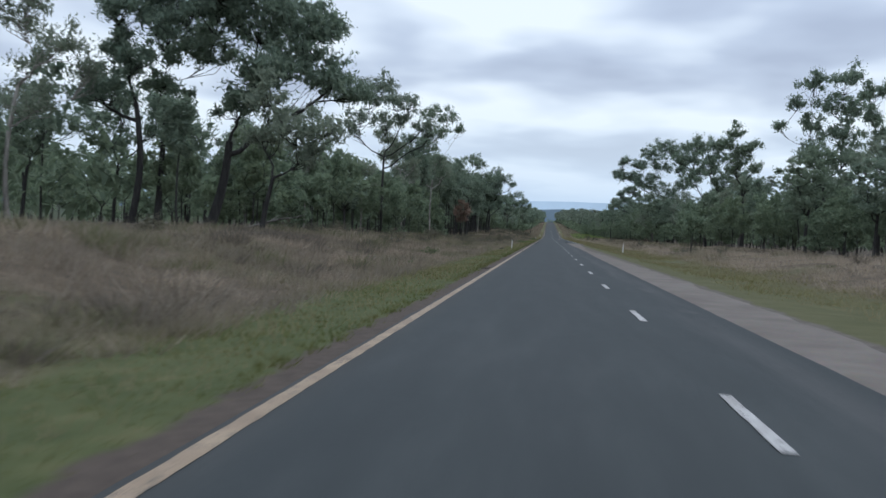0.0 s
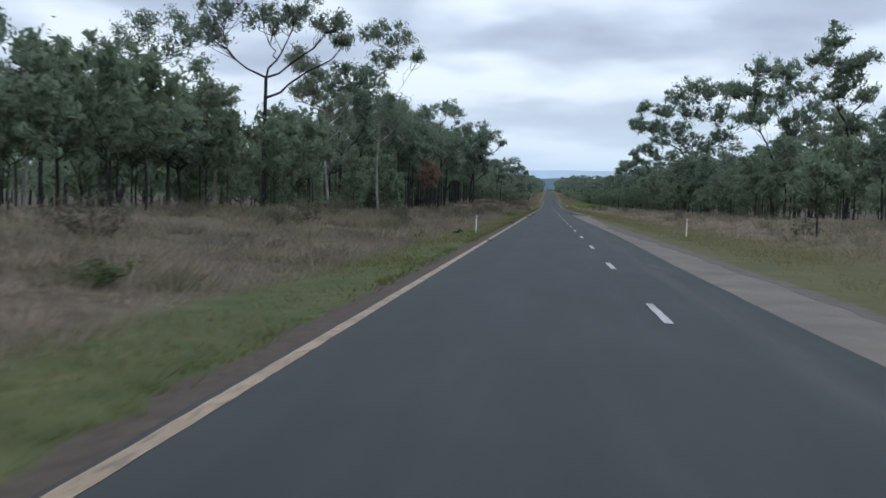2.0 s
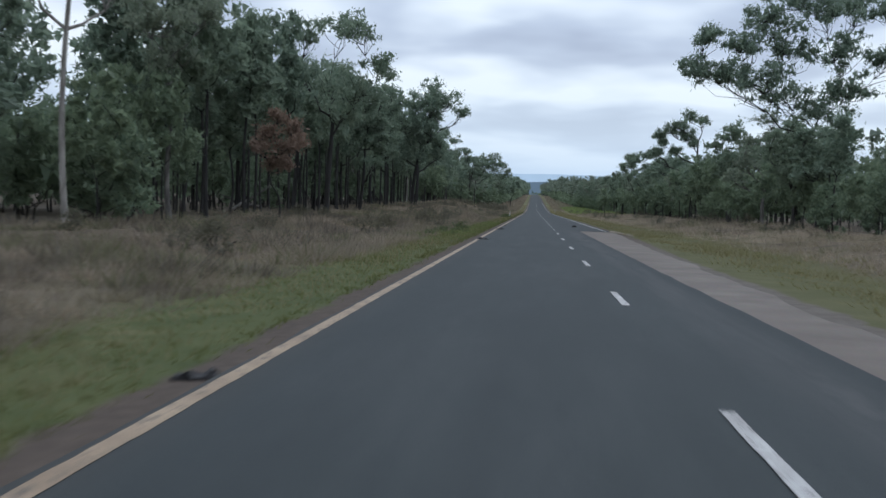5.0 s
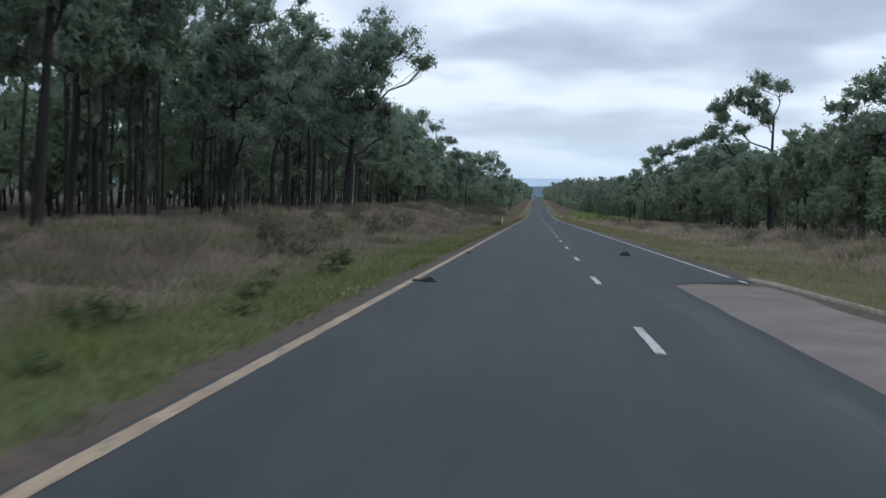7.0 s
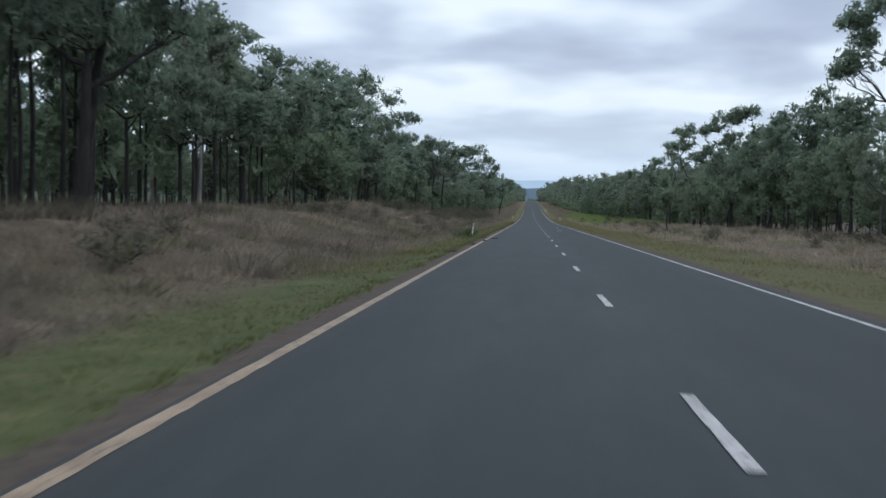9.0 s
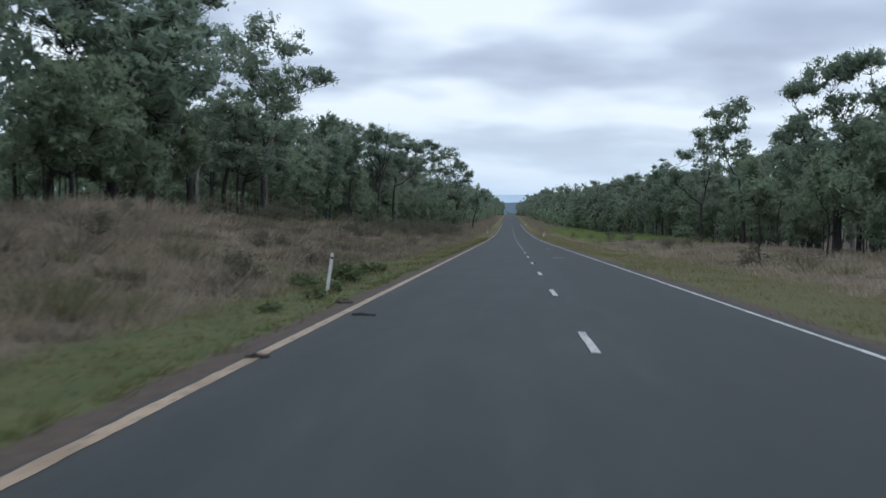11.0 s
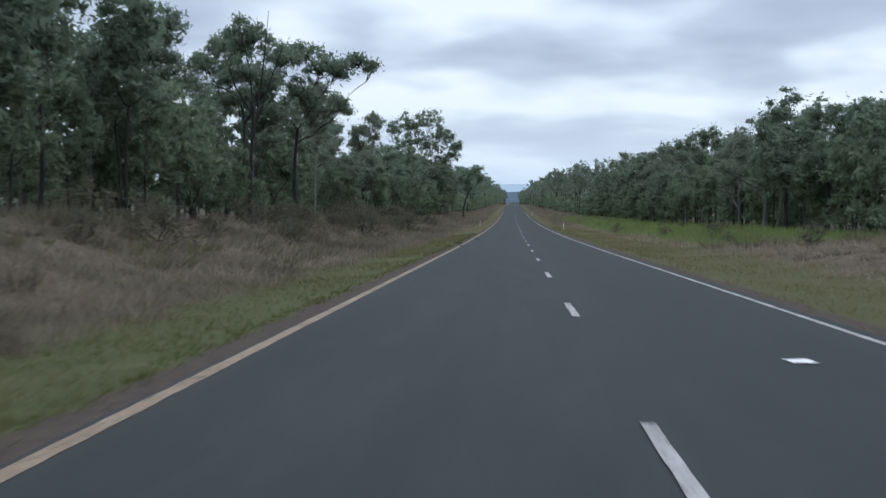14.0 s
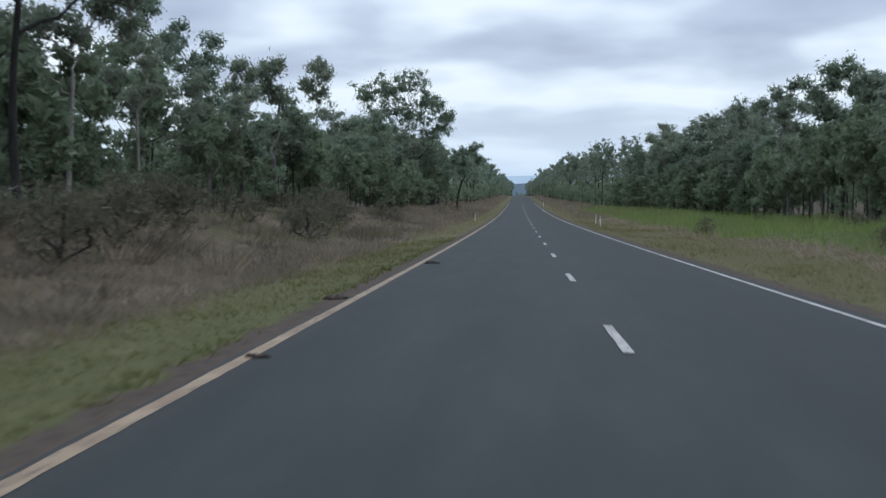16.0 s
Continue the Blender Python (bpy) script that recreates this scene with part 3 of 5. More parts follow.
COUNT = {"ironbark": 4, "gum": 4, "pole": 4, "wattle": 3, "pale": 2, "sapling": 5}
for kind, n in COUNT.items():
    for i in range(n):
        PROTO[kind, i] = tree_meshes(100 + 17 * i + len(kind), **STYLES[kind])
MESHES = {}
for key, (tv, cv, bm_, lm_) in PROTO.items():
    MESHES[key] = (mesh_from("trunk", *tv, bm_, flat=False), mesh_from("crown", *cv, lm_))


def plant(kind, var, x, y, height, turn, wide=1.0):
    name, label, cat = NAMES[kind]
    k = height / STYLES[kind]["H"]
    e = thing(name, label, cat, "roadside trees" if cat == "tree" else "roadside bushes", pose(x, y, ground_z(x, y), 0, 0, turn))
    t, c = MESHES[kind, var % COUNT[kind]]
    for nm, me in (("trunk", t), ("crown", c)):
        p = part(nm, me, e)
        p.scale = (k * wide, k * wide, k)
    return e


def key_tree(kind, seed, x, y, masses, tall=0.0, **more):
    """A tree of its own shape. masses: (sideways, height over the road, radius) of its main leaf masses; tall: the height of its tip, where that is higher still."""
    st = dict(STYLES[kind])
    rise, r = ground_z(x, y) - prof(y), random.Random(seed * 7 + 1)
    lobes = [(a, r.gauss(0, 0.55) * b * 0.12 + r.gauss(0, 0.8), b - rise, c * 1.25) for a, b, c in masses]
    if tall:
        high = max(lobes, key=lambda l: l[2])
        wide = sum(l[3] for l in lobes) / len(lobes)
        while high[2] + wide < tall - rise:
            high = (high[0] + r.gauss(0, 0.5) * wide, r.gauss(0, 0.6), high[2] + wide * 0.9, wide)
            lobes += [high, (high[0] + r.choice((-1, 1)) * wide * 1.3, r.gauss(0, 0.8), high[2] - wide * 0.3, wide * 0.9)]
    st.update(H=max(l[2] + l[3] * 0.7 for l in lobes), lobes=lobes, leaves=40, twigs=True, size=0.30 if y < 480 else 0.34)
    st.update(more)
    name, label, cat = NAMES[kind]
    tv, cv, b, l = tree_meshes(seed, **st)
    e = thing(name, label, cat, "roadside trees" if cat == "tree" else "roadside bushes", pose(x, y, ground_z(x, y), 0, 0, 0))
    part("trunk", mesh_from("trunk", *tv, b, flat=False), e)
    part("crown", mesh_from("crown", *cv, l), e)
    placed.append((x, y, 2.0 + 0.55 * max(abs(q[0]) + q[3] for q in lobes)))


def dead_tree(seed, x, y, H):
    """A bare forked stag."""
    r = random.Random(seed)
    V, F = [], []
    top = Vector((0.3, 0, H * 0.55))
    tube(V, F, [Vector((0, 0, -0.4)), Vector((0.1, 0.1, H * 0.3)), top], [0.16, 0.11, 0.085], 7)
    for a, b, h in ((-0.9, 0.4, 0.98), (1.4, -0.3, 1.0), (2.2, 0.6, 0.85), (-1.6, -0.5, 0.8)):
        q = top - Vector((0, 0, r.uniform(0, 0.14) * H))
        goal = Vector((a, b, H * h))
        tube(V, F, [q, (q + goal) * 0.5 + Vector((r.gauss(0, 0.25), 0.1, -0.2)), goal], [0.075, 0.05, 0.015], 5)
        for k in range(3):
            m = q.lerp(goal, r.uniform(0.45, 0.9))
            tube(V, F, [m, m + Vector((r.gauss(0, 0.5), r.gauss(0, 0.4), r.uniform(0.3, 1.0)))], [0.025, 0.008], 3)
    e = thing("dead_tree", NAMES["dead"][1], "tree", "roadside trees", pose(x, y, ground_z(x, y), 0, 0, 0))
    part("trunk", mesh_from("trunk", [tuple(v) for v in V], F, M_BARK_DARK, False), e)
    placed.append((x, y, 2.5))


placed = []
# the tall group beside the start
key_tree("gum", 5, -31.3, 54.0, ((-0.1, 12.3, 1.4), (1.2, 10.2, 1.1), (3.1, 10.7, 1.3), (4.1, 9.2, 1.0), (-0.3, 7.7, 1.3), (1.6, 7.4, 0.9)), bark_mat=M_BARK_PALE, thick=0.17, fork=0.5, tall=15.5, limb_size=0.7, airy=0.58)
key_tree("gum", 2, -25.9, 58.0, ((-1.2, 11.3, 1.0), (-0.7, 13.5, 1.6), (0.8, 13.3, 1.5), (-1.8, 8.7, 1.5), (2.5, 12.4, 1.4), (3.3, 13.7, 1.4), (0.2, 10.2, 1.0)), bark_mat=M_BARK_DARK, leaf_mat=M_LEAF_DARK, thick=0.24, fork=0.42, tall=17, leaves=54, airy=0.95, hearts=12, sway=0.2)
key_tree("ironbark", 3, -25.3, 61.0, ((0.6, 11.3, 1.2), (2.0, 12.7, 1.5), (3.0, 11.4, 1.3), (1.4, 8.0, 1.0), (0.1, 9.6, 0.9), (3.3, 14.4, 1.4)), thick=0.22, fork=0.45, tall=16.5, leaves=54, airy=1.0, hearts=14, tufts=0.95, sway=0.2)
key_tree("gum", 1, -21.8, 60.0, ((0.8, 13.9, 1.7), (2.5, 12.8, 2.0), (4.8, 13.5, 2.0), (5.8, 11.5, 1.7), (4.3, 10.4, 1.7), (7.3, 9.8, 1.2), (8.3, 9.3, 0.9), (6.4, 12.9, 1.4), (2.6, 10.3, 1.4), (1.9, 8.3, 1.2)), bark_mat=M_BARK_DARK, leaf_mat=M_LEAF_DARK, thick=0.34, fork=0.33, tall=16.5, leaves=54, airy=1.0, hearts=14, sway=0.3)
key_tree("gum", 4, -16.9, 53.0, ((1.6, 6.6, 1.1), (3.2, 6.4, 1.0), (2.3, 5.0, 1.0), (0.4, 8.0, 1.2), (-0.3, 6.1, 0.9)), bark_mat=M_BARK_DARK, thick=0.17, limb_size=0.6, airy=0.62)
key_tree("ironbark", 6, -32.7, 74.0, ((-0.7, 10.0, 1.7), (-1.7, 8.4, 1.4), (1.2, 9.1, 1.5), (0.0, 6.8, 1.5), (2.7, 9.5, 1.0), (2.7, 7.7, 1.0), (3.5, 9.1, 0.8)), thick=0.15)
key_tree("ironbark", 76, -28.4, 78.0, ((-0.3, 6.8, 1.5), (-1.4, 8.9, 0.8), (0.3, 8.1, 1.0), (-0.7, 5.3, 1.4)), thick=0.15)
key_tree("ironbark", 77, -35.9, 66.0, ((0.6, 8.5, 1.3), (-0.5, 7.4, 1.5), (1.4, 6.7, 1.2), (2.6, 7.3, 0.8), (0.3, 6.0, 1.3)), thick=0.16)
key_tree("gum", 78, -29.9, 101.0, ((-0.9, 10.4, 0.8), (0.4, 9.9, 0.9), (-1.4, 8.7, 1.0), (0.8, 8.8, 0.8), (0.1, 7.2, 1.0), (-1.5, 7.0, 1.0)), airy=0.8, thick=0.15, leaf_mat=M_LEAF_DARK)
key_tree("ironbark", 79, -34.2, 123.0, ((0.4, 10.2, 1.5), (-0.7, 9.3, 1.1), (1.2, 8.7, 1.2), (0.2, 7.8, 1.2)), airy=0.8, thick=0.16)
# airy gums against the sky, pale stems and the crowded stand behind them
key_tree("gum", 7, -19.8, 120.5, ((-2.5, 13.0, 1.4), (-1.2, 15.2, 1.6), (0.9, 15.5, 1.6), (2.6, 14.8, 1.2), (4.0, 12.3, 1.1), (4.8, 11.7, 0.7), (-3.6, 11.9, 1.0), (-0.1, 13.1, 1.3), (1.8, 13.0, 1.0)), fork=0.5, leaf_mat=M_LEAF_GREY, tall=17.5, limb_size=0.55, airy=0.62, thick=0.17, bark_mat=M_BARK_DARK)
key_tree("gum", 8, -35.2, 136.0, ((-1.0, 12.5, 1.4), (0.8, 13.6, 1.4), (2.4, 15.2, 1.4), (4.7, 14.9, 1.2), (6.1, 13.8, 1.2), (4.4, 12.7, 1.4), (1.6, 11.1, 1.2), (6.4, 11.7, 1.1)), fork=0.38, thick=0.24, bark_mat=M_BARK_DARK, limb_size=0.6, airy=0.5, leaf_mat=M_LEAF_DARK)
key_tree("pale", 9, -19.0, 168.5, ((-0.2, 18.5, 1.3), (2.3, 18.0, 1.3), (3.6, 16.5, 0.8), (1.1, 15.7, 1.5), (-1.0, 13.8, 1.7), (-2.9, 12.2, 1.6), (0.3, 11.7, 1.9), (-2.0, 10.1, 1.4), (1.4, 9.7, 1.4)), airy=0.8, thick=0.14, fork=0.45, leaf_mat=M_LEAF_DARK)
key_tree("pale", 12, -21.2, 152.5, ((-1.7, 10.3, 0.7), (-0.4, 9.6, 0.8), (0.8, 9.5, 0.7), (1.6, 10.3, 0.7), (-2.3, 8.0, 0.7), (-0.7, 7.9, 0.9), (1.1, 8.6, 0.6), (-1.7, 6.9, 0.7)), airy=0.6, fork=0.62, thick=0.12, tall=14.5)
key_tree("ironbark", 13, -22.7, 165.0, ((0.3, 11.5, 1.4), (1.8, 11.6, 1.5), (3.1, 10.8, 1.1), (0.3, 9.3, 1.3), (2.7, 8.7, 1.2), (-1.3, 9.9, 0.9), (-1.5, 7.9, 1.2), (1.8, 7.3, 1.0)), thick=0.22, fork=0.4, tall=14.5)
key_tree("gum", 10, -19.9, 184.7, ((-1.1, 12.3, 1.1), (0.6, 12.0, 1.1), (-0.1, 10.1, 1.3), (1.7, 10.8, 0.7), (-1.8, 10.3, 1.0), (-0.5, 8.3, 1.2)), airy=0.7, thick=0.17)
key_tree("red", 14, -16.3, 194.0, ((-0.1, 6.1, 0.45), (0.5, 5.4, 0.5), (-0.5, 5.3, 0.5), (1.0, 4.6, 0.45), (-0.9, 4.4, 0.5), (0.2, 4.4, 0.5), (0.5, 3.5, 0.4), (-0.4, 3.4, 0.4)), hearts=3, airy=0.8)
key_tree("gum", 15, -16.9, 214.0, ((-1.6, 13.4, 1.1), (0.6, 14.6, 1.4), (1.9, 13.9, 1.1), (-2.1, 10.7, 1.1), (-0.5, 10.2, 1.5), (4.0, 11.4, 1.2), (2.9, 9.7, 1.5), (1.2, 8.1, 1.5)), airy=0.7, fork=0.45, leaf_mat=M_LEAF_DARK, bark_mat=M_BARK_DARK)
key_tree("gum", 16, -16.0, 270.0, ((-0.4, 13.7, 1.4), (2.0, 14.8, 1.4), (4.1, 13.6, 1.6), (5.7, 12.4, 0.8), (2.2, 11.8, 1.4), (0.2, 10.8, 1.5), (2.6, 13.3, 1.2)), airy=0.75, leaf_mat=M_LEAF_DARK, bark_mat=M_BARK_DARK, fork=0.5)
key_tree("ironbark", 17, -20.1, 263.8, ((-0.1, 13.5, 0.9), (1.5, 14.0, 1.0), (2.1, 15.5, 0.5), (0.4, 11.9, 1.3), (-1.4, 12.0, 0.8), (2.3, 11.1, 1.1), (0.9, 9.9, 1.3)), airy=0.8)
key_tree("gum", 18, -23.1, 232.0, ((-2.2, 10.3, 1.3), (-4.0, 9.8, 1.0), (2.0, 10.7, 1.5), (4.3, 11.3, 1.5), (6.1, 10.7, 1.0), (0.4, 11.7, 1.3), (3.4, 8.7, 1.3), (-0.9, 8.3, 1.1)), thick=0.26, fork=0.5, airy=0.75, leaf_mat=M_LEAF_DARK, bark_mat=M_BARK_DARK, tall=14)
key_tree("ironbark", 19, -21.4, 250.0, ((-0.6, 7.9, 1.6), (1.5, 6.8, 1.5), (-1.9, 9.5, 1.4), (0.5, 10.0, 1.2), (-1.0, 5.9, 1.4)), thick=0.15, fork=0.5)
key_tree("ironbark", 20, -18.7, 244.0, ((0.4, 7.0, 1.0), (1.4, 7.4, 0.8), (2.1, 6.5, 0.6), (-0.2, 5.3, 0.8), (1.6, 5.5, 0.7)), thick=0.18, fork=0.55, tall=13.5)
key_tree("ironbark", 69, -17.6, 256.0, ((-1.0, 8.8, 1.0), (0.3, 8.3, 0.9), (-1.5, 7.6, 0.9), (0.3, 6.9, 0.9), (-0.5, 6.1, 0.9)), thick=0.16, fork=0.55, airy=0.8, tall=13.5)
key_tree("gum", 70, -15.5, 268.0, ((-1.3, 10.6, 1.2), (0.6, 11.2, 1.3), (1.8, 10.6, 0.9), (-0.6, 8.8, 1.2), (1.2, 9.1, 1.1), (2.7, 8.6, 0.7), (2.5, 7.4, 0.8), (0.3, 7.0, 1.1), (-1.5, 7.3, 1.0)), thick=0.24, airy=0.8, leaf_mat=M_LEAF_DARK, bark_mat=M_BARK_DARK, tall=14.5)
# the darker wood on the bank
key_tree("ironbark", 21, -24.2, 343.0, ((-0.2, 13.0, 1.2), (0.6, 13.5, 0.8), (-1.1, 12.2, 0.9), (0.1, 11.5, 1.0), (1.8, 10.5, 1.2)), thick=0.2, fork=0.5, airy=0.85)
key_tree("gum", 73, -25.4, 338.0, ((0.1, 12.2, 1.0), (0.9, 11.4, 0.8), (-0.7, 11.4, 0.8), (-2.3, 12.3, 1.1), (-3.3, 11.0, 1.1), (-2.0, 9.8, 1.3)), airy=0.7, thick=0.18, leaf_mat=M_LEAF_DARK, tall=15)
key_tree("wattle", 74, -19.2, 333.0, ((-0.2, 7.6, 1.3), (0.8, 6.5, 1.2), (-0.8, 6.2, 1.3), (0.4, 4.9, 1.4), (-1.4, 4.5, 1.1), (1.9, 5.5, 1.0)), thick=0.14, fork=0.3)
key_tree("ironbark", 22, -20.3, 356.0, ((-3.8, 14.6, 1.7), (-1.8, 15.2, 1.7), (-0.2, 14.3, 1.5), (1.5, 14.6, 1.4), (-1.0, 12.2, 1.8), (0.9, 11.4, 1.7), (-3.0, 12.2, 1.6), (-0.5, 9.4, 1.8)), thick=0.26, fork=0.35, tall=17)
key_tree("gum", 24, -19.6, 376.0, ((-0.9, 16.0, 1.4), (1.6, 14.6, 1.2), (3.2, 12.9, 0.9), (4.6, 12.5, 0.5), (-0.9, 12.9, 1.6), (1.2, 10.9, 1.4), (-2.9, 14.8, 1.4), (-0.1, 9.2, 1.5)), airy=0.7, thick=0.2, leaf_mat=M_LEAF_DARK)
key_tree("ironbark", 25, -18.9, 372.0, ((-0.4, 11.1, 1.2), (-1.5, 9.4, 1.3), (0.8, 10.2, 1.2), (-2.0, 8.1, 1.0), (0.0, 8.5, 1.0)), thick=0.16, fork=0.5, airy=0.85, tall=13.5)
key_tree("ironbark", 26, -24.3, 418.0, ((-0.8, 12.6, 1.3), (1.3, 11.1, 1.5), (-1.5, 10.2, 1.7), (2.3, 9.7, 1.1), (-2.8, 11.7, 1.3), (0.3, 8.5, 1.7), (-2.2, 7.4, 1.7)), thick=0.2, fork=0.3)
key_tree("ironbark", 23, -25.1, 412.0, ((1.3, 12.1, 1.1), (0.2, 10.9, 1.0), (-0.8, 11.2, 0.9), (-1.8, 9.6, 1.2), (0.2, 9.0, 1.2), (2.2, 10.3, 1.3)), thick=0.2, fork=0.4)
key_tree("gum", 29, -25.4, 465.0, ((-0.3, 15.5, 1.1), (1.5, 15.5, 1.0), (-1.6, 14.0, 1.0), (0.3, 13.5, 1.3), (-0.3, 11.2, 1.3), (-1.4, 9.5, 1.3), (0.9, 11.3, 1.0)), airy=0.8, leaf_mat=M_LEAF_DARK, bark_mat=M_BARK_DARK, thick=0.15)
key_tree("gum", 27, -19.6, 447.0, ((-1.1, 13.2, 0.8), (0.2, 13.1, 0.9), (-2.4, 11.7, 0.6), (-1.5, 11.0, 0.6), (0.5, 11.4, 0.9), (2.7, 12.6, 1.0), (-0.4, 9.7, 0.8), (2.2, 10.6, 0.8)), thick=0.36, fork=0.36, leaf_mat=M_LEAF_DARK, bark_mat=M_BARK_DARK, tall=14.5, airy=0.8, hearts=12, sway=0.15, limb_size=1.3)
key_tree("gum", 81, -17.4, 456.4, ((0.3, 14.2, 1.1), (-1.2, 13.6, 1.0), (1.8, 12.8, 1.1), (3.2, 12.5, 1.1), (4.7, 13.2, 0.8), (5.8, 12.8, 0.5), (1.0, 9.9, 1.2), (3.1, 9.8, 0.8), (0.0, 11.2, 1.1), (-0.9, 9.6, 1.0)), thick=0.17, fork=0.5, leaf_mat=M_LEAF_DARK, bark_mat=M_BARK_DARK, tall=15, airy=0.8, hearts=12, sway=0.05)
key_tree("gum", 63, -26.1, 445.0, ((1.5, 11.9, 1.1), (2.5, 11.2, 1.0), (0.5, 12.1, 0.8), (3.3, 10.3, 0.8), (1.1, 10.2, 1.1)), airy=0.8, thick=0.18, leaf_mat=M_LEAF_DARK, tall=14.5)
key_tree("ironbark", 67, -26.2, 441.0, ((-0.5, 11.5, 1.2), (0.4, 10.6, 0.9), (-1.3, 10.0, 1.2), (-0.1, 9.1, 1.2), (1.4, 8.2, 1.1)), thick=0.16, tall=14)
key_tree("ironbark", 30, -23.4, 497.0, ((0.5, 13.1, 0.5), (1.7, 12.3, 0.7), (0.3, 11.8, 0.7), (2.2, 11.1, 0.6), (0.9, 10.5, 0.9), (0.4, 9.0, 0.9), (1.9, 9.4, 0.9), (2.5, 8.3, 0.6)), thick=0.2, fork=0.45, airy=0.85)
key_tree("ironbark", 60, -22.9, 488.0, ((0.6, 12.8, 0.6), (0.8, 11.4, 0.6), (-0.1, 12.1, 0.4), (1.1, 10.1, 0.5)), thick=0.15, fork=0.5, airy=0.85, tall=14)
key_tree("wattle", 72, -22.1, 480.0, ((0.2, 9.6, 1.2), (-0.7, 8.6, 1.1), (1.4, 8.4, 1.1), (0.2, 7.7, 1.2), (-1.3, 7.1, 1.1), (1.1, 6.5, 1.1)), thick=0.13, fork=0.3)
key_tree("pale", 62, -19.5, 466.0, ((-1.2, 9.0, 1.1), (-2.1, 8.4, 0.9), (-0.0, 8.6, 0.7), (1.4, 9.4, 0.7), (-1.2, 7.5, 0.8), (2.4, 8.9, 0.5)), fork=0.5, thick=0.12, airy=0.8, tall=12.5)
key_tree("gum", 33, -23.6, 516.0, ((-0.6, 12.8, 0.8), (0.5, 12.1, 0.8), (-0.9, 11.1, 0.8), (0.5, 10.5, 0.8), (-0.2, 9.4, 0.9)), airy=0.7)
key_tree("gum", 32, -18.6, 504.0, ((-0.2, 10.8, 0.7), (0.7, 11.2, 0.6), (-0.4, 9.7, 0.7), (0.5, 9.2, 0.7)), airy=0.75)
key_tree("gum", 35, -21.0, 537.0, ((0.0, 14.9, 1.1), (-0.7, 13.3, 0.9), (1.0, 14.2, 0.7), (0.3, 12.1, 1.0)), airy=0.7)
key_tree("pale", 64, -24.2, 530.5, ((2.0, 8.0, 0.9), (2.8, 9.0, 0.9), (1.7, 9.8, 0.8), (3.6, 7.7, 0.9)), fork=0.6, thick=0.14, airy=0.8, sway=0.9)
key_tree("gum", 34, -20.0, 598.0, ((-1.0, 18.4, 2.2), (2.4, 18.8, 2.2), (-4.2, 17.5, 1.7), (5.7, 16.7, 1.7), (-0.2, 15.5, 2.7), (4.0, 14.7, 2.7), (8.2, 14.2, 1.1), (6.7, 12.2, 1.7), (-4.4, 13.4, 2.2), (-2.7, 10.5, 2.0), (4.9, 9.8, 2.0), (1.5, 11.3, 2.3)), thick=0.34, fork=0.35, bark_mat=M_BARK_DARK, leaf_mat=M_LEAF_DARK, airy=1.0, hearts=14)
key_tree("ironbark", 36, -10.5, 606.0, ((2.8, 10.2, 0.8), (1.4, 9.4, 1.1), (0.0, 7.8, 1.3), (3.2, 8.0, 0.8), (1.2, 6.6, 1.3)))
# the other side
key_tree("ironbark", 41, 24.4, 108.0, ((-1.4, 16.6, 1.1), (1.2, 17.0, 1.2), (0.2, 14.5, 1.4), (2.4, 14.0, 1.1), (-3.3, 14.4, 0.6), (-1.3, 12.8, 1.1), (0.9, 11.9, 1.5), (-4.4, 12.5, 0.5), (-1.2, 10.2, 1.8), (2.0, 9.7, 1.6)), thick=0.2, airy=1.0, tufts=0.95, hearts=14)
key_tree("ironbark", 42, 27.6, 100.0, ((-0.8, 14.9, 1.1), (-1.5, 12.7, 0.8), (-0.2, 11.2, 1.1), (-0.8, 8.7, 1.5)), airy=1.0, tufts=0.95, hearts=14)
key_tree("ironbark", 43, 21.9, 141.5, ((-0.7, 14.7, 1.1), (0.7, 12.9, 1.0), (-2.0, 13.1, 1.0), (-0.2, 12.0, 1.0), (-1.0, 10.5, 1.1), (1.3, 10.3, 0.8), (0.4, 8.0, 1.2)), fork=0.5, airy=1.0, tufts=0.95, hearts=14)
key_tree("ironbark", 44, 20.9, 166.0, ((-1.6, 14.8, 1.3), (0.7, 14.7, 1.4), (2.9, 13.5, 1.4), (-2.6, 12.9, 1.2), (0.1, 11.8, 1.7), (2.9, 10.7, 1.7), (-4.3, 12.6, 0.9), (-2.0, 10.1, 1.3), (1.3, 8.9, 1.6)), thick=0.24, fork=0.35, airy=1.0, tufts=0.95, hearts=14)
key_tree("gum", 46, 22.2, 226.5, ((-2.4, 18.9, 1.9), (-4.7, 18.0, 1.5), (-0.5, 17.8, 1.9), (2.4, 18.7, 1.5), (4.6, 18.3, 1.1), (6.3, 16.7, 1.1), (7.1, 14.7, 1.2), (4.7, 14.4, 1.1), (-9.8, 15.9, 1.0), (-10.3, 13.1, 1.4), (-8.4, 12.7, 1.4), (-6.9, 15.1, 1.5), (-6.1, 12.4, 1.9), (-3.4, 15.4, 2.2), (0.7, 14.9, 2.2), (-3.3, 11.3, 2.1), (2.0, 12.0, 2.0), (-0.3, 10.2, 1.9)), thick=0.36, fork=0.28, airy=1.0, hearts=14, bark_mat=M_BARK_DARK, leaf_mat=M_LEAF_DARK)
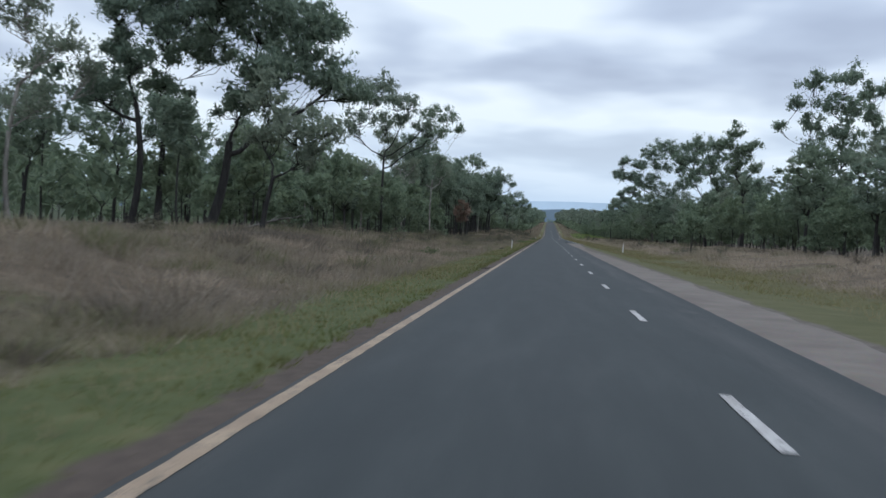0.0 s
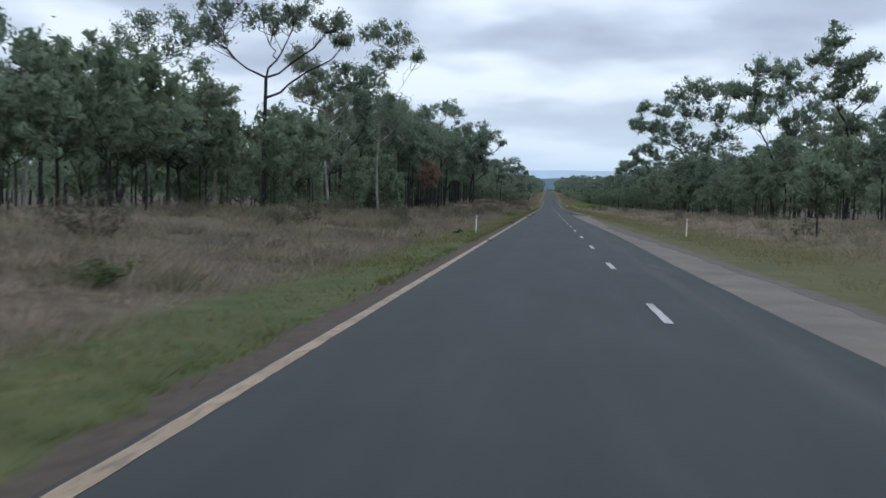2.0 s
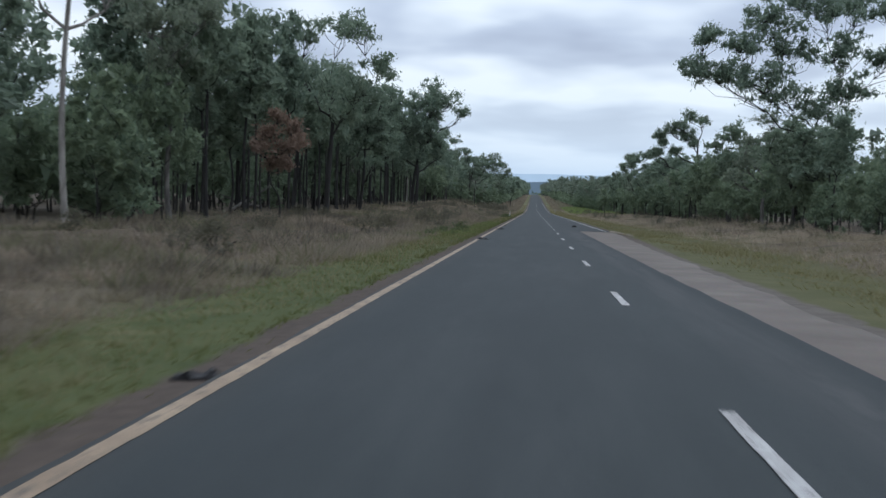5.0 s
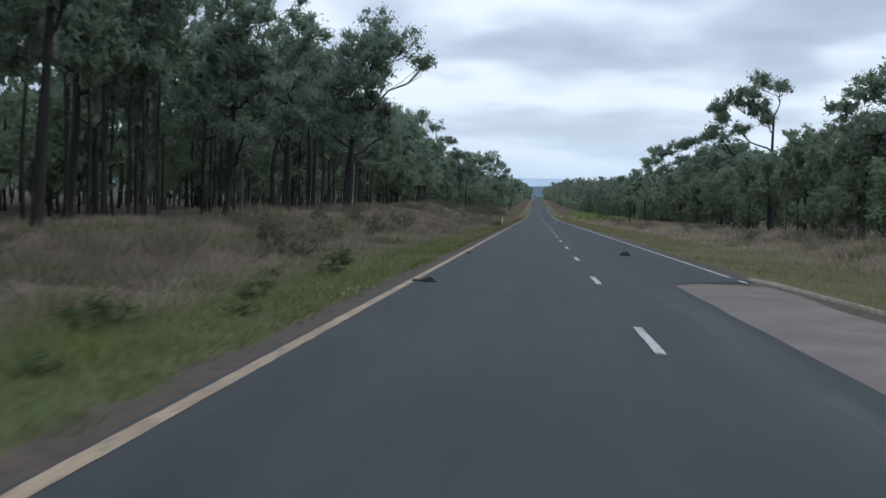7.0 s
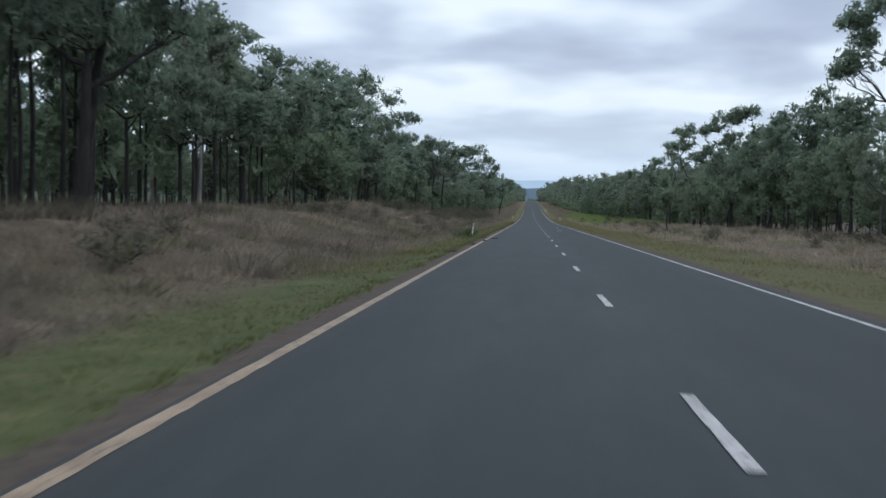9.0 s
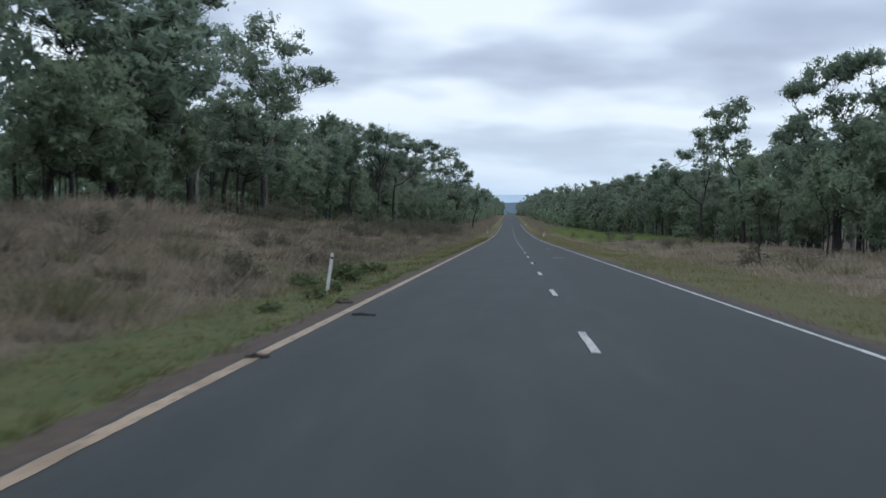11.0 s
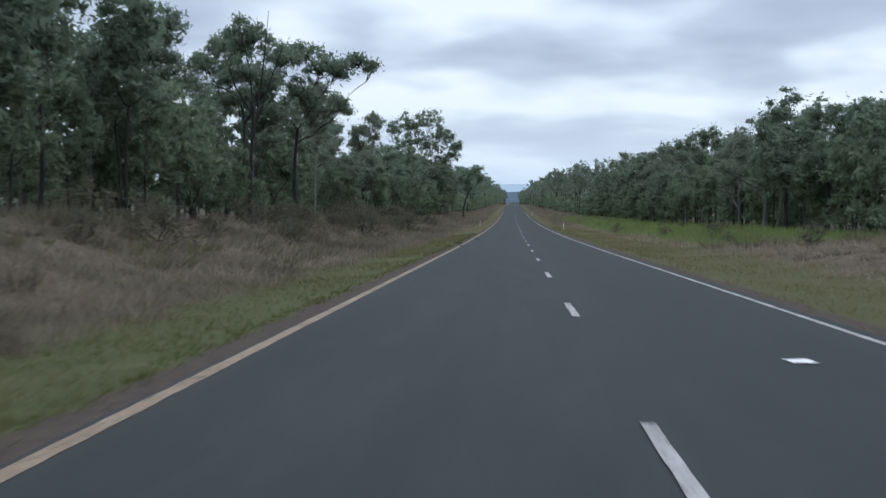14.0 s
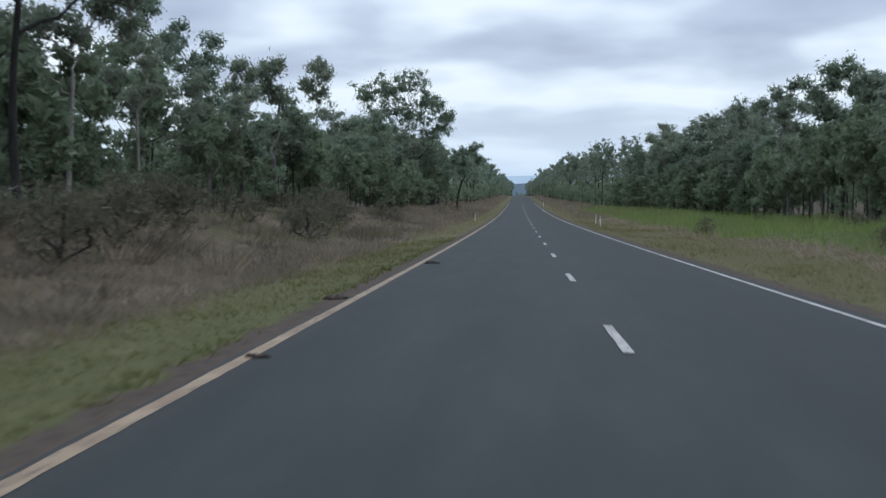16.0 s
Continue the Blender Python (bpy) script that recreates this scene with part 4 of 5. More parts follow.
key_tree("gum", 48, 21.6, 298.0, ((-1.1, 15.1, 0.9), (0.4, 14.3, 0.8), (-2.7, 13.7, 0.9), (-4.0, 12.8, 1.0), (-5.5, 12.2, 0.8), (-1.8, 12.1, 1.1), (-5.0, 11.2, 0.8), (-5.9, 9.7, 0.7), (-6.7, 9.3, 0.7), (-0.9, 11.0, 0.7), (-3.3, 10.1, 0.7)), thick=0.18, leaf_mat=M_LEAF_DARK, bark_mat=M_BARK_DARK, sway=0.05, fork=0.72, airy=0.9, hearts=12)
key_tree("ironbark", 50, 21.0, 366.0, ((-0.9, 12.3, 1.1), (-2.4, 11.5, 1.0), (0.5, 12.7, 1.0), (1.6, 13.1, 1.0), (-3.5, 10.9, 0.5), (-0.5, 10.0, 1.1), (2.1, 10.8, 1.1), (-2.7, 8.9, 1.1), (-1.8, 7.0, 1.1), (1.1, 8.6, 1.2), (-3.7, 8.1, 0.6)), thick=0.24, fork=0.35, airy=1.0, tufts=0.85)
key_tree("ironbark", 51, 20.0, 418.0, ((1.1, 14.4, 1.0), (-0.7, 12.3, 0.8), (-2.0, 9.9, 0.8), (0.1, 10.5, 1.2), (1.7, 12.1, 1.2), (0.7, 8.6, 1.2), (-3.1, 7.7, 0.8)), thick=0.2, fork=0.3)
key_tree("ironbark", 52, 21.4, 401.0, ((-2.2, 12.9, 0.8), (-0.8, 13.5, 0.8), (-1.1, 11.7, 1.0), (-2.4, 11.3, 0.9), (-1.8, 9.2, 0.9), (-0.2, 10.0, 0.6)), thick=0.2, fork=0.45)
key_tree("wattle", 53, 11.6, 345.0, ((-0.2, 4.4, 0.7), (-0.6, 3.4, 0.7), (0.3, 3.6, 0.6), (-0.1, 2.7, 0.6)), fork=0.35, thick=0.07)
key_tree("wattle", 54, 14.3, 343.0, ((-0.2, 4.0, 0.9), (-0.7, 4.1, 0.8), (0.7, 3.9, 0.7), (-0.1, 3.1, 0.8), (0.9, 3.2, 0.6)), fork=0.35, thick=0.07)
key_tree("ironbark", 55, 21.6, 505.0, ((-1.2, 11.0, 0.8), (-0.0, 11.1, 0.8), (-0.5, 10.1, 1.0), (-1.9, 9.5, 0.8), (0.8, 9.5, 0.7), (-0.8, 8.1, 1.0), (0.4, 7.9, 0.9)), thick=0.2, fork=0.45, airy=0.9)
key_tree("gum", 56, 20.9, 519.0, ((0.7, 11.4, 0.5), (0.2, 10.0, 0.6), (-0.9, 10.5, 0.6), (-1.6, 10.0, 0.5), (-0.2, 9.1, 0.7)), airy=0.8)
key_tree("gum", 58, 22.5, 500.0, ((-0.8, 9.9, 0.5), (0.1, 9.5, 0.5), (-0.4, 8.6, 0.5)), airy=0.8)
key_tree("gum", 66, 22.7, 553.0, ((-0.2, 11.2, 1.1), (2.2, 12.1, 0.6), (1.2, 10.8, 0.9), (-2.0, 10.6, 0.8), (-0.8, 10.0, 0.9)), airy=0.8)
key_tree("gum", 57, 20.9, 603.0, ((0.3, 12.4, 1.3), (-2.2, 11.2, 0.9), (1.7, 11.6, 1.0), (-0.5, 10.3, 1.2)), airy=0.8)
key_tree("sapling", 47, 11.6, 103.0, ((-0.3, 3.2, 0.6), (0.5, 2.9, 0.6), (0.0, 2.3, 0.55), (-0.7, 2.5, 0.45)), thick=0.07, fork=0.3)
plant("sapling", 2, -16.4, 118.0, 6.0, 40.0)
plant("sapling", 4, -17.0, 111.0, 5.2, 130.0)
for x, y, h in ((-20.5, 199, 8.0), (-24.5, 206, 8.5), (-21.5, 208, 7.5), (-23.0, 213, 8.0)):
    plant("pole", int(h * 2), x, y, h, y * 37 % 360, 1.3)
dead_tree(28, -18.6, 445.0, 14.4)

rnd = random.Random(11)
EDGE_LEFT = [(0, 21), (80, 21), (120, 19), (170, 18.5), (260, 18), (340, 19), (430, 19), (560, 16), (700, 13), (1000, 10.5), (1720, 7.5)]
EDGE_RIGHT = [(0, 22), (160, 19), (250, 18), (330, 20), (450, 22), (600, 18), (700, 14), (1000, 10.5), (1720, 7.5)]


def clear(x, y, r):
    return all((x - a) ** 2 + (y - b) ** 2 > (0.5 * (r + c)) ** 2 for a, b, c in placed)


for side, edge in ((-1, EDGE_LEFT), (1, EDGE_RIGHT)):
    y = 22.0
    while y < 640:
        stand = side < 0 and 185 < y < 300
        deep = side < 0 and 315 < y < 640
        dense = side > 0 and y > 235
        y += rnd.uniform(1.2, 2.6) if stand else rnd.uniform(1.5, 3.0) if deep or dense else rnd.uniform(2.4, 4.6)
        e = knots(y, edge)
        x = side * (e + abs(rnd.gauss(0, 1)) * 5.0)
        kind = rnd.choices(("ironbark", "pole", "gum", "wattle", "pale"), (2, 9, 0.5, 0.3, 0.3) if stand else (5, 5, 2, 4, 0.6))[0]
        if side < 0 and y < 74 and x < -21.5:
            continue
        if not clear(x, y, 1.6 if stand or deep or dense else 3.0):
            continue
        tall = (1.32 if y < 352 else 1.0 if y < 412 else 1.36) if side < 0 and 310 < y < 465 else (0.88 if 275 < y < 318 else 1.08 if y < 380 else 1.14 if y < 560 else 1.12) if dense else 0.74 if side < 0 and y < 150 else knots(y, ((465, 1.0), (475, 0.84), (535, 0.84), (550, 1.15), (640, 1.15))) if side < 0 else 1.0
        h = tall * {"ironbark": rnd.uniform(7.5, 10.5), "pole": rnd.uniform(10, 14) if stand else rnd.uniform(6.5, 10), "gum": rnd.uniform(8, 10.5), "wattle": rnd.uniform(3.5, 5.6), "pale": rnd.uniform(8, 11)}[kind]
        plant(kind, rnd.randrange(9), x, y, h, rnd.uniform(0, 360), rnd.uniform(0.8, 1.1) if stand else rnd.uniform(1.0, 1.5))
        placed.append((x, y, 1.6 if stand or deep or dense else 3.0))


# saplings and a few wattles that close the wood's edge
for side, edge, y0, y1, step, h0, h1 in ((-1, EDGE_LEFT, 60, 186, 2.2, 5.0, 7.6), (-1, EDGE_LEFT, 318, 350, 3.0, 4.5, 6.5), (-1, EDGE_LEFT, 372, 466, 2.6, 5.0, 7.8), (-1, EDGE_LEFT, 466, 540, 3.0, 4.2, 6.4), (-1, EDGE_LEFT, 540, 640, 2.6, 4.5, 7.0), (1, EDGE_RIGHT, 70, 235, 3.2, 4.4, 6.6), (1, EDGE_RIGHT, 235, 560, 2.8, 5.0, 8.0), (1, EDGE_RIGHT, 560, 650, 2.4, 4.0, 6.5)):
    y = y0
    while y < y1:
        y += step * rnd.uniform(0.6, 1.4)
        kind = "wattle" if rnd.random() < 0.14 else "sapling"
        if side < 0 and (140 < y < 153 or 158 < y < 169 or 448 < y < 464):
            continue
        plant(kind, rnd.randrange(10), side * (knots(y, edge) + rnd.uniform(-0.6, 4.5)), y, rnd.uniform(h0, h1) * (0.65 if kind == "wattle" else 1.0), rnd.uniform(0, 360), rnd.uniform(0.85, 1.2))


# the deeper woodland, joined
LOW = {}
for kind, n in (("ironbark", 3), ("pole", 3), ("wattle", 3)):
    st = dict(STYLES[kind])
    st.update(leaves=8, hearts=8, heart=2.2, size=0.5, count=5, twigs=False, sides=(4, 3, 3), tufts=0.5, tuft=0.5, lobe=STYLES[kind]["lobe"] * 1.15)
    LOW[kind] = [tree_meshes(900 + i, **st) for i in range(n)]
    st = dict(st)
    st.update(leaves=3, hearts=9, size=0.8, count=4, tufts=0.3, tuft=0.62, sides=(3, 0, 0))
    LOW["deep_" + kind] = [tree_meshes(950 + i, **st) for i in range(2)]
    STYLES["deep_" + kind] = st


def woodland(spots, label, leaf):
    tv, tf, cv, cf, to, cof = [], [], [], [], 0, 0
    for kind, var, x, y, h, a in spots:
        (v1, f1), (v2, f2), _, _ = LOW[kind][var % len(LOW[kind])]
        k = h / STYLES[kind]["H"]
        ca, sa = math.cos(a) * k, math.sin(a) * k
        m = np.array(((ca, -sa, 0), (sa, ca, 0), (0, 0, k)), dtype=np.float32)
        o = np.array((x, y, ground_z(x, y)), dtype=np.float32)
        tv.append(v1 @ m.T + o), tf.append(f1 + to), cv.append(v2 @ m.T + o), cf.append(f2 + cof)
        to, cof = to + len(v1), cof + len(v2)
    e = tagged(thing("woodland", label, "woodland"), kind="stuff")
    tagged(part("trunks", mesh_from("trunks", np.concatenate(tv), np.concatenate(tf), M_BARK_DARK, False), e), kind="stuff")
    tagged(part("crowns", mesh_from("crowns", np.concatenate(cv), np.concatenate(cf), leaf), e), kind="stuff")


for side, edge in ((-1, EDGE_LEFT), (1, EDGE_RIGHT)):
    spots = []
    for i in range(270):
        y = rnd.uniform(20, 660)
        x = side * (knots(y, edge) + rnd.uniform(5, 42))
        kind = rnd.choices(("ironbark", "pole", "wattle"), (4, 4, 4))[0]
        h = {"ironbark": rnd.uniform(8, 11), "pole": rnd.uniform(7.5, 11), "wattle": rnd.uniform(4, 7)}[kind]
        spots.append(("deep_" + kind if abs(x) > knots(y, edge) + 17 else kind, i, x, y, h, rnd.uniform(0, 6.28)))
    for i in range(260):
        y = rnd.uniform(640, 1760)
        e = knots(y, edge)
        x = side * (e + rnd.uniform(0, 45) * rnd.random())
        kind = rnd.choices(("ironbark", "pole", "wattle"), (5, 3, 2))[0]
        h = {"ironbark": rnd.uniform(11, 15), "pole": rnd.uniform(10, 14), "wattle": rnd.uniform(5, 8)}[kind]
        spots.append(("deep_" + kind if y > 800 else kind, i, x, y, h, rnd.uniform(0, 6.28)))
    for i in range(400):
        y = rnd.uniform(15, 720)
        depth = rnd.uniform(4, 38)
        spots.append(("wattle" if depth < 15 else "deep_wattle", i, side * (knots(y, edge) + depth), y, rnd.uniform(3.5, 7.0 if depth < 15 else 8.0), rnd.uniform(0, 6.28)))
    for i in range(110 if side < 0 else 0):
        y = rnd.uniform(186, 322)
        spots.append(("deep_wattle" if i % 3 else "wattle", i, -knots(y, edge) - rnd.uniform(6, 20), y, rnd.uniform(4.5, 8.0), rnd.uniform(0, 6.28)))
    for i in range(34 if side < 0 else 0):
        spots.append(("wattle" if i % 2 else "deep_wattle", i, -rnd.uniform(22.5, 42), rnd.uniform(298, 338), rnd.uniform(3.8, 6.0), rnd.uniform(0, 6.28)))
    for i in range(50 if side > 0 else 0):
        y = rnd.uniform(415, 650)
        spots.append(("wattle", i, knots(y, edge) + rnd.uniform(-0.5, 3.5), y, rnd.uniform(2.4, 4.6), rnd.uniform(0, 6.28)))
    for i in range(60 if side < 0 else 0):
        spots.append(("pole", i, -rnd.uniform(19, 36), rnd.uniform(188, 318), rnd.uniform(10, 14), rnd.uniform(0, 6.28)))
    for i in range(150):
        y = rnd.uniform(540, 1700)
        spots.append(("deep_wattle", i, side * (knots(y, edge) + rnd.uniform(0.5, 8)), y, rnd.uniform(3.0, 5.5), rnd.uniform(0, 6.28)))
    for i in range(34):
        y = ROAD_END + rnd.uniform(35, 190)
        spots.append((("deep_wattle", "deep_pole", "deep_ironbark")[i % 3], i, side * rnd.uniform(0, 22), y, rnd.uniform(6, 10), rnd.uniform(0, 6.28)))
    for i in range(330):
        y = rnd.uniform(30, 860)
        spots.append((("deep_pole", "deep_ironbark", "deep_wattle", "deep_wattle")[i % 4], i, side * (knots(y, edge) + rnd.uniform(36, 70)), y, rnd.uniform(7, 11), rnd.uniform(0, 6.28)))
    for i in range(130):
        y = rnd.uniform(545, 980)
        spots.append(("deep_wattle", i, side * (knots(y, edge) + rnd.uniform(-0.5, 4)), y, rnd.uniform(3.0, 6.0), rnd.uniform(0, 6.28)))
    # leaf tone goes by side: paler on the right in place of haze
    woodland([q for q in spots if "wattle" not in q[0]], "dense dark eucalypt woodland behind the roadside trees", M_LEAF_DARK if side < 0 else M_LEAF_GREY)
    woodland([q for q in spots if "wattle" in q[0]], "dark bushy undergrowth between the woodland's trunks", M_LEAF_WATTLE)


# ---- grass ----
def grass_mesh(name, spots, blades, mat, seed, lean=0.45, width=0.05):
    """Tufts of tapering blades; spots rows: x, y, height, radius."""
    rs = np.random.RandomState(seed)
    sp = np.array([(x, y, ground_z(x, y) - 0.03, h, r) for x, y, h, r in spots], dtype=np.float32)
    n = len(sp) * blades
    s = np.repeat(sp, blades, 0)
    a, d = rs.rand(n) * 6.283, np.sqrt(rs.rand(n)) * s[:, 4]
    base = np.stack((s[:, 0] + np.cos(a) * d, s[:, 1] + np.sin(a) * d, s[:, 2]), 1)
    L = s[:, 3] * rs.uniform(0.55, 1.15, n)
    tipdir = np.stack((np.cos(a) * lean * rs.rand(n) + rs.normal(0, 0.15, n), np.sin(a) * lean * rs.rand(n) + rs.normal(0, 0.15, n), np.ones(n)), 1)
    tip = base + tipdir * L[:, None]
    b = rs.rand(n) * 6.283
    w = np.stack((np.cos(b), np.sin(b), np.zeros(n)), 1) * (width * rs.uniform(0.6, 1.4, n))[:, None]
    q = np.stack((base - w, base + w, tip), 1).reshape(-1, 3)
    return mesh_from(name, q, np.arange(len(q)).reshape(-1, 3), mat)


def scatter(n, x0, x1, y0, y1, h0, h1, radius, seed, patch=0.0):
    r = random.Random(seed)
    out = []
    while len(out) < n:
        x, y = r.uniform(x0, x1), r.uniform(y0, y1)
        if patch and noise.noise((x * 0.12, y * 0.12, seed)) < patch * r.random() - 0.15:
            continue
        out.append((x, y, r.uniform(h0, h1) * (0.8 + 0.95 * noise.noise((x * 0.23, y * 0.16, 3.0))), radius))
    return out


dry = scatter(16000, -22, -6.6, -4, 560, 0.26, 0.54, 0.45, 1) + scatter(13000, -13.5, -6.4, -4, 470, 0.18, 0.46, 0.42, 31)
pale = [q for q in scatter(12500, 8.4, 24, 15, 560, 0.24, 0.54, 0.45, 2) if not (q[0] > 10.5 and q[1] > 425)]
tagged(new("dry_grass", grass_mesh("dry_grass", dry, 9, M_GRASS_DRY, 3, 1.3, 0.019)), "tall dry brown pasture grass on the road verges", "grass", kind="stuff")
tagged(new("dry_grass", grass_mesh("dry_grass", pale, 9, M_GRASS_PALE, 33, 1.3, 0.019)), "tall pale straw-pink grass on the open verge", "grass", kind="stuff")
# tussocks: dense rounded clumps, each kind of its own dry tone
for mat, n, seed, h0, h1, label in ((M_GRASS_PALE, 900, 61, 0.3, 0.62, "rounded pale pink-brown dry grass tussocks on the verge"), (M_TUSSOCK_DARK, 800, 62, 0.4, 0.75, "dark grey-brown matted grass tussocks on the verge"), (M_TUSSOCK_OLIVE, 700, 63, 0.35, 0.75, "olive green-brown grass tussocks among the dry grass")):
    clumps = scatter(n, -19, -7.2, 0, 520, h0, h1, 0.5, seed, 0.5) + scatter(n // 2 if seed == 61 else n // 4, 9.4, 21, 40, 430, h0, h1, 0.5, seed + 5, 0.5)
    tagged(new("tussock_grass", grass_mesh("tussock_grass", clumps, 52, mat, seed, 1.45, 0.019)), label, "grass", kind="stuff")
far_dry = scatter(5000, -15, -6.6, 560, 1250, 0.35, 0.8, 0.8, 21) + scatter(5000, 6.6, 16, 560, 1250, 0.35, 0.7, 0.7, 22)
tagged(new("dry_grass", grass_mesh("dry_grass", far_dry, 6, M_GRASS_DRY, 23, 1.1, 0.05)), "tall dry brown pasture grass along the distant road", "grass", kind="stuff")
lush = scatter(8600, 9.8, 25, 428, 640, 0.42, 0.9, 0.4, 24)
tagged(new("green_grass", grass_mesh("green_grass", lush, 7, M_GRASS_LUSH, 25, 0.9, 0.03)), "lush green grass patch below the woodland edge", "grass", kind="stuff")
fringe = [(x - 4.32 + 0.18 * noise.noise((3.0, y * 0.8, 0)), y, h, r) for x, y, h, r in scatter(5000, -0.16, 0.1, -8, 480, 0.06, 0.15, 0.10, 26)]
tagged(new("green_grass", grass_mesh("green_grass", fringe, 6, M_GRASS_GREEN, 27, 1.2, 0.012)), "ragged grass fringe along the bare road shoulder", "grass", kind="stuff")
post_feet = [(px + 0.16 * math.cos(k * 2.4), py + 0.16 * math.sin(k * 2.4), 0.13 + 0.04 * (k % 3), 0.07) for px, py in ((-5.0, 103.5), (5.33, 103.1), (-5.0, 309.9)) for k in range(12)]
green = post_feet + scatter(21000, -7.4, -4.4, -8, 480, 0.05, 0.15, 0.42, 4)
tagged(new("green_grass", grass_mesh("green_grass", green, 6, M_GRASS_GREEN, 6, 1.7, 0.014)), "short green verge grass beside the bare road edge", "grass", kind="stuff")

fresh = scatter(5200, -8.2, -4.5, 178, 236, 0.08, 0.26, 0.4, 71)
tagged(new("green_grass", grass_mesh("green_grass", fresh, 6, M_GRASS_FRESH, 72, 1.4, 0.014)), "fresh green grass patch beside the bare shoulder", "grass", kind="stuff")
gold = scatter(15000, 4.1, 9.8, 20, 540, 0.06, 0.22, 0.45, 5)
tagged(new("yellow_grass", grass_mesh("yellow_grass", gold, 6, M_GRASS_GOLD, 7, 1.7, 0.014)), "short yellow-green grass beside the far road edge", "grass", kind="stuff")

heads = scatter(15000, -7.2, -4.6, -8, 700, 0.10, 0.27, 0.35, 41) + scatter(17000, 4.7, 9.8, 10, 700, 0.12, 0.36, 0.35, 42)
tagged(new("dry_grass", grass_mesh("dry_grass", heads, 3, M_GRASS_STRAW, 43, 0.9, 0.009)), "sparse straw-coloured seed heads in the mown verge", "grass", kind="stuff")

M_PETAL = plain("white_petals", (0.55, 0.55, 0.48), 0.08, 20, 0.7)
petals = scatter(22, -4.8, -4.25, 196.2, 199.0, 0.05, 0.09, 0.03, 51)
tagged(new("wildflowers", grass_mesh("wildflowers", petals, 3, M_PETAL, 52, 1.6, 0.011)), "tiny white wildflowers scattered in the mown verge", "wildflowers", kind="stuff")

# ---- distance ----
def ridge(name, y, base, top, amp, freq, tone, label):
    xs = np.linspace(-4800, 4800, 160)
    v, f = [], []
    for i, x in enumerate(xs):
        t = top + amp * (noise.noise((x * freq, y, 0)) + 0.5 * noise.noise((x * freq * 3, y, 4)))
        v += [(x, y, base), (x, y + 20, t), (x, y + 140, base)]
        if i:
            f += [(3 * i - 3, 3 * i, 3 * i + 1, 3 * i - 2), (3 * i - 2, 3 * i + 1, 3 * i + 2, 3 * i - 1)]
    # the tone holds the blue of haze, and the ridge emits it unlit
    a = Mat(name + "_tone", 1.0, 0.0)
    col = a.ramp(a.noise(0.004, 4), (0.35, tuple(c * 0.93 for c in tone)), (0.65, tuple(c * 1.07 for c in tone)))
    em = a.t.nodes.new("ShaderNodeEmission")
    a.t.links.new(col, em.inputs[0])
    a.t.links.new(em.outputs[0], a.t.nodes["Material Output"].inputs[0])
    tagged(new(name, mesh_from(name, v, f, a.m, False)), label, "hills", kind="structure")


ridge("backdrop_hills", 4650, -80, 5, 5, 0.003, (0.42, 0.54, 0.68), "glowing backdrop hills on the horizon with haze blue in their colour")
ridge("backdrop_plain", 3300, -80, -18, 4, 0.006, (0.13, 0.18, 0.235), "glowing backdrop of a distant wooded plain, haze blue in its colour")


# ---- scrub in the dry grass ----
M_SCRUB = foliage("scrub_twigs", (0.078, 0.076, 0.052), (0.116, 0.110, 0.078), (0.156, 0.146, 0.106), 0.5)
SCRUB = []
for i in range(3):
    tv, cv, b, l = tree_meshes(700 + i, H=1.3, rad=0.95, fork=0.12, count=6, lobe=0.46, thick=0.012, twigs=False, tufts=0.75, leaves=24, size=0.10, flat=1.0, droop=-0.3, hearts=5, sides=(3, 3, 3), tuft=0.34, bark_mat=M_BARK_DARK, leaf_mat=M_SCRUB)
    SCRUB.append((mesh_from("stem", *tv, b, flat=False), mesh_from("foliage", *cv, l)))
WEEDS = []
for i in range(2):
    tv, cv, b, l = tree_meshes(740 + i, H=0.8, rad=0.6, fork=0.12, count=6, lobe=0.3, thick=0.015, tufts=0.6, leaves=24, hearts=5, size=0.10, flat=0.9, droop=-0.3, sides=(3, 3, 3), tuft=0.34, bark_mat=M_BARK_DARK, leaf_mat=M_WEED)
    WEEDS.append((mesh_from("stem", *tv, b, flat=False), mesh_from("foliage", *cv, l)))


def shrub(kind, var, x, y, k, turn):
    src, name, label, cat = (SCRUB, "scrub_bush", "small brown-green scrub bush in the dry grass", "bush") if kind == "scrub" else (WEEDS, "roadside_weed", "leafy green weed clump on the mown verge", "weed")
    e = thing(name, label, cat, "verge bushes", pose(x, y, ground_z(x, y) - 0.05, 0, 0, turn))
    for nm, me in zip(("stem", "foliage"), src[var % len(src)]):
        part(nm, me, e).scale = (k, k, k * (0.9 if kind == "scrub" else 0.65))


for side, y0, y1, n, x0, x1 in ((-1, 30, 200, 30, 9, 18), (-1, 200, 330, 24, 8, 17), (-1, 330, 520, 26, 9.5, 19), (1, 80, 330, 24, 9, 19), (1, 330, 520, 16, 9, 20)):
    for i in range(n):
        shrub("scrub", i, side * rnd.uniform(x0, x1), rnd.uniform(y0, y1), rnd.uniform(0.5, 1.15), rnd.uniform(0, 360))
for i in range(18):
    shrub("scrub", i, -rnd.uniform(10.5, 17.5), rnd.uniform(429, 500), rnd.uniform(0.9, 1.5), rnd.uniform(0, 360))
for i in range(16):
    shrub("scrub", i, -rnd.uniform(9.5, 15), rnd.uniform(424, 505), rnd.uniform(1.1, 1.8), rnd.uniform(0, 360))
for i in range(16):
    shrub("scrub", i, -rnd.uniform(11, 17), rnd.uniform(338, 400), rnd.uniform(0.8, 1.4), rnd.uniform(0, 360))
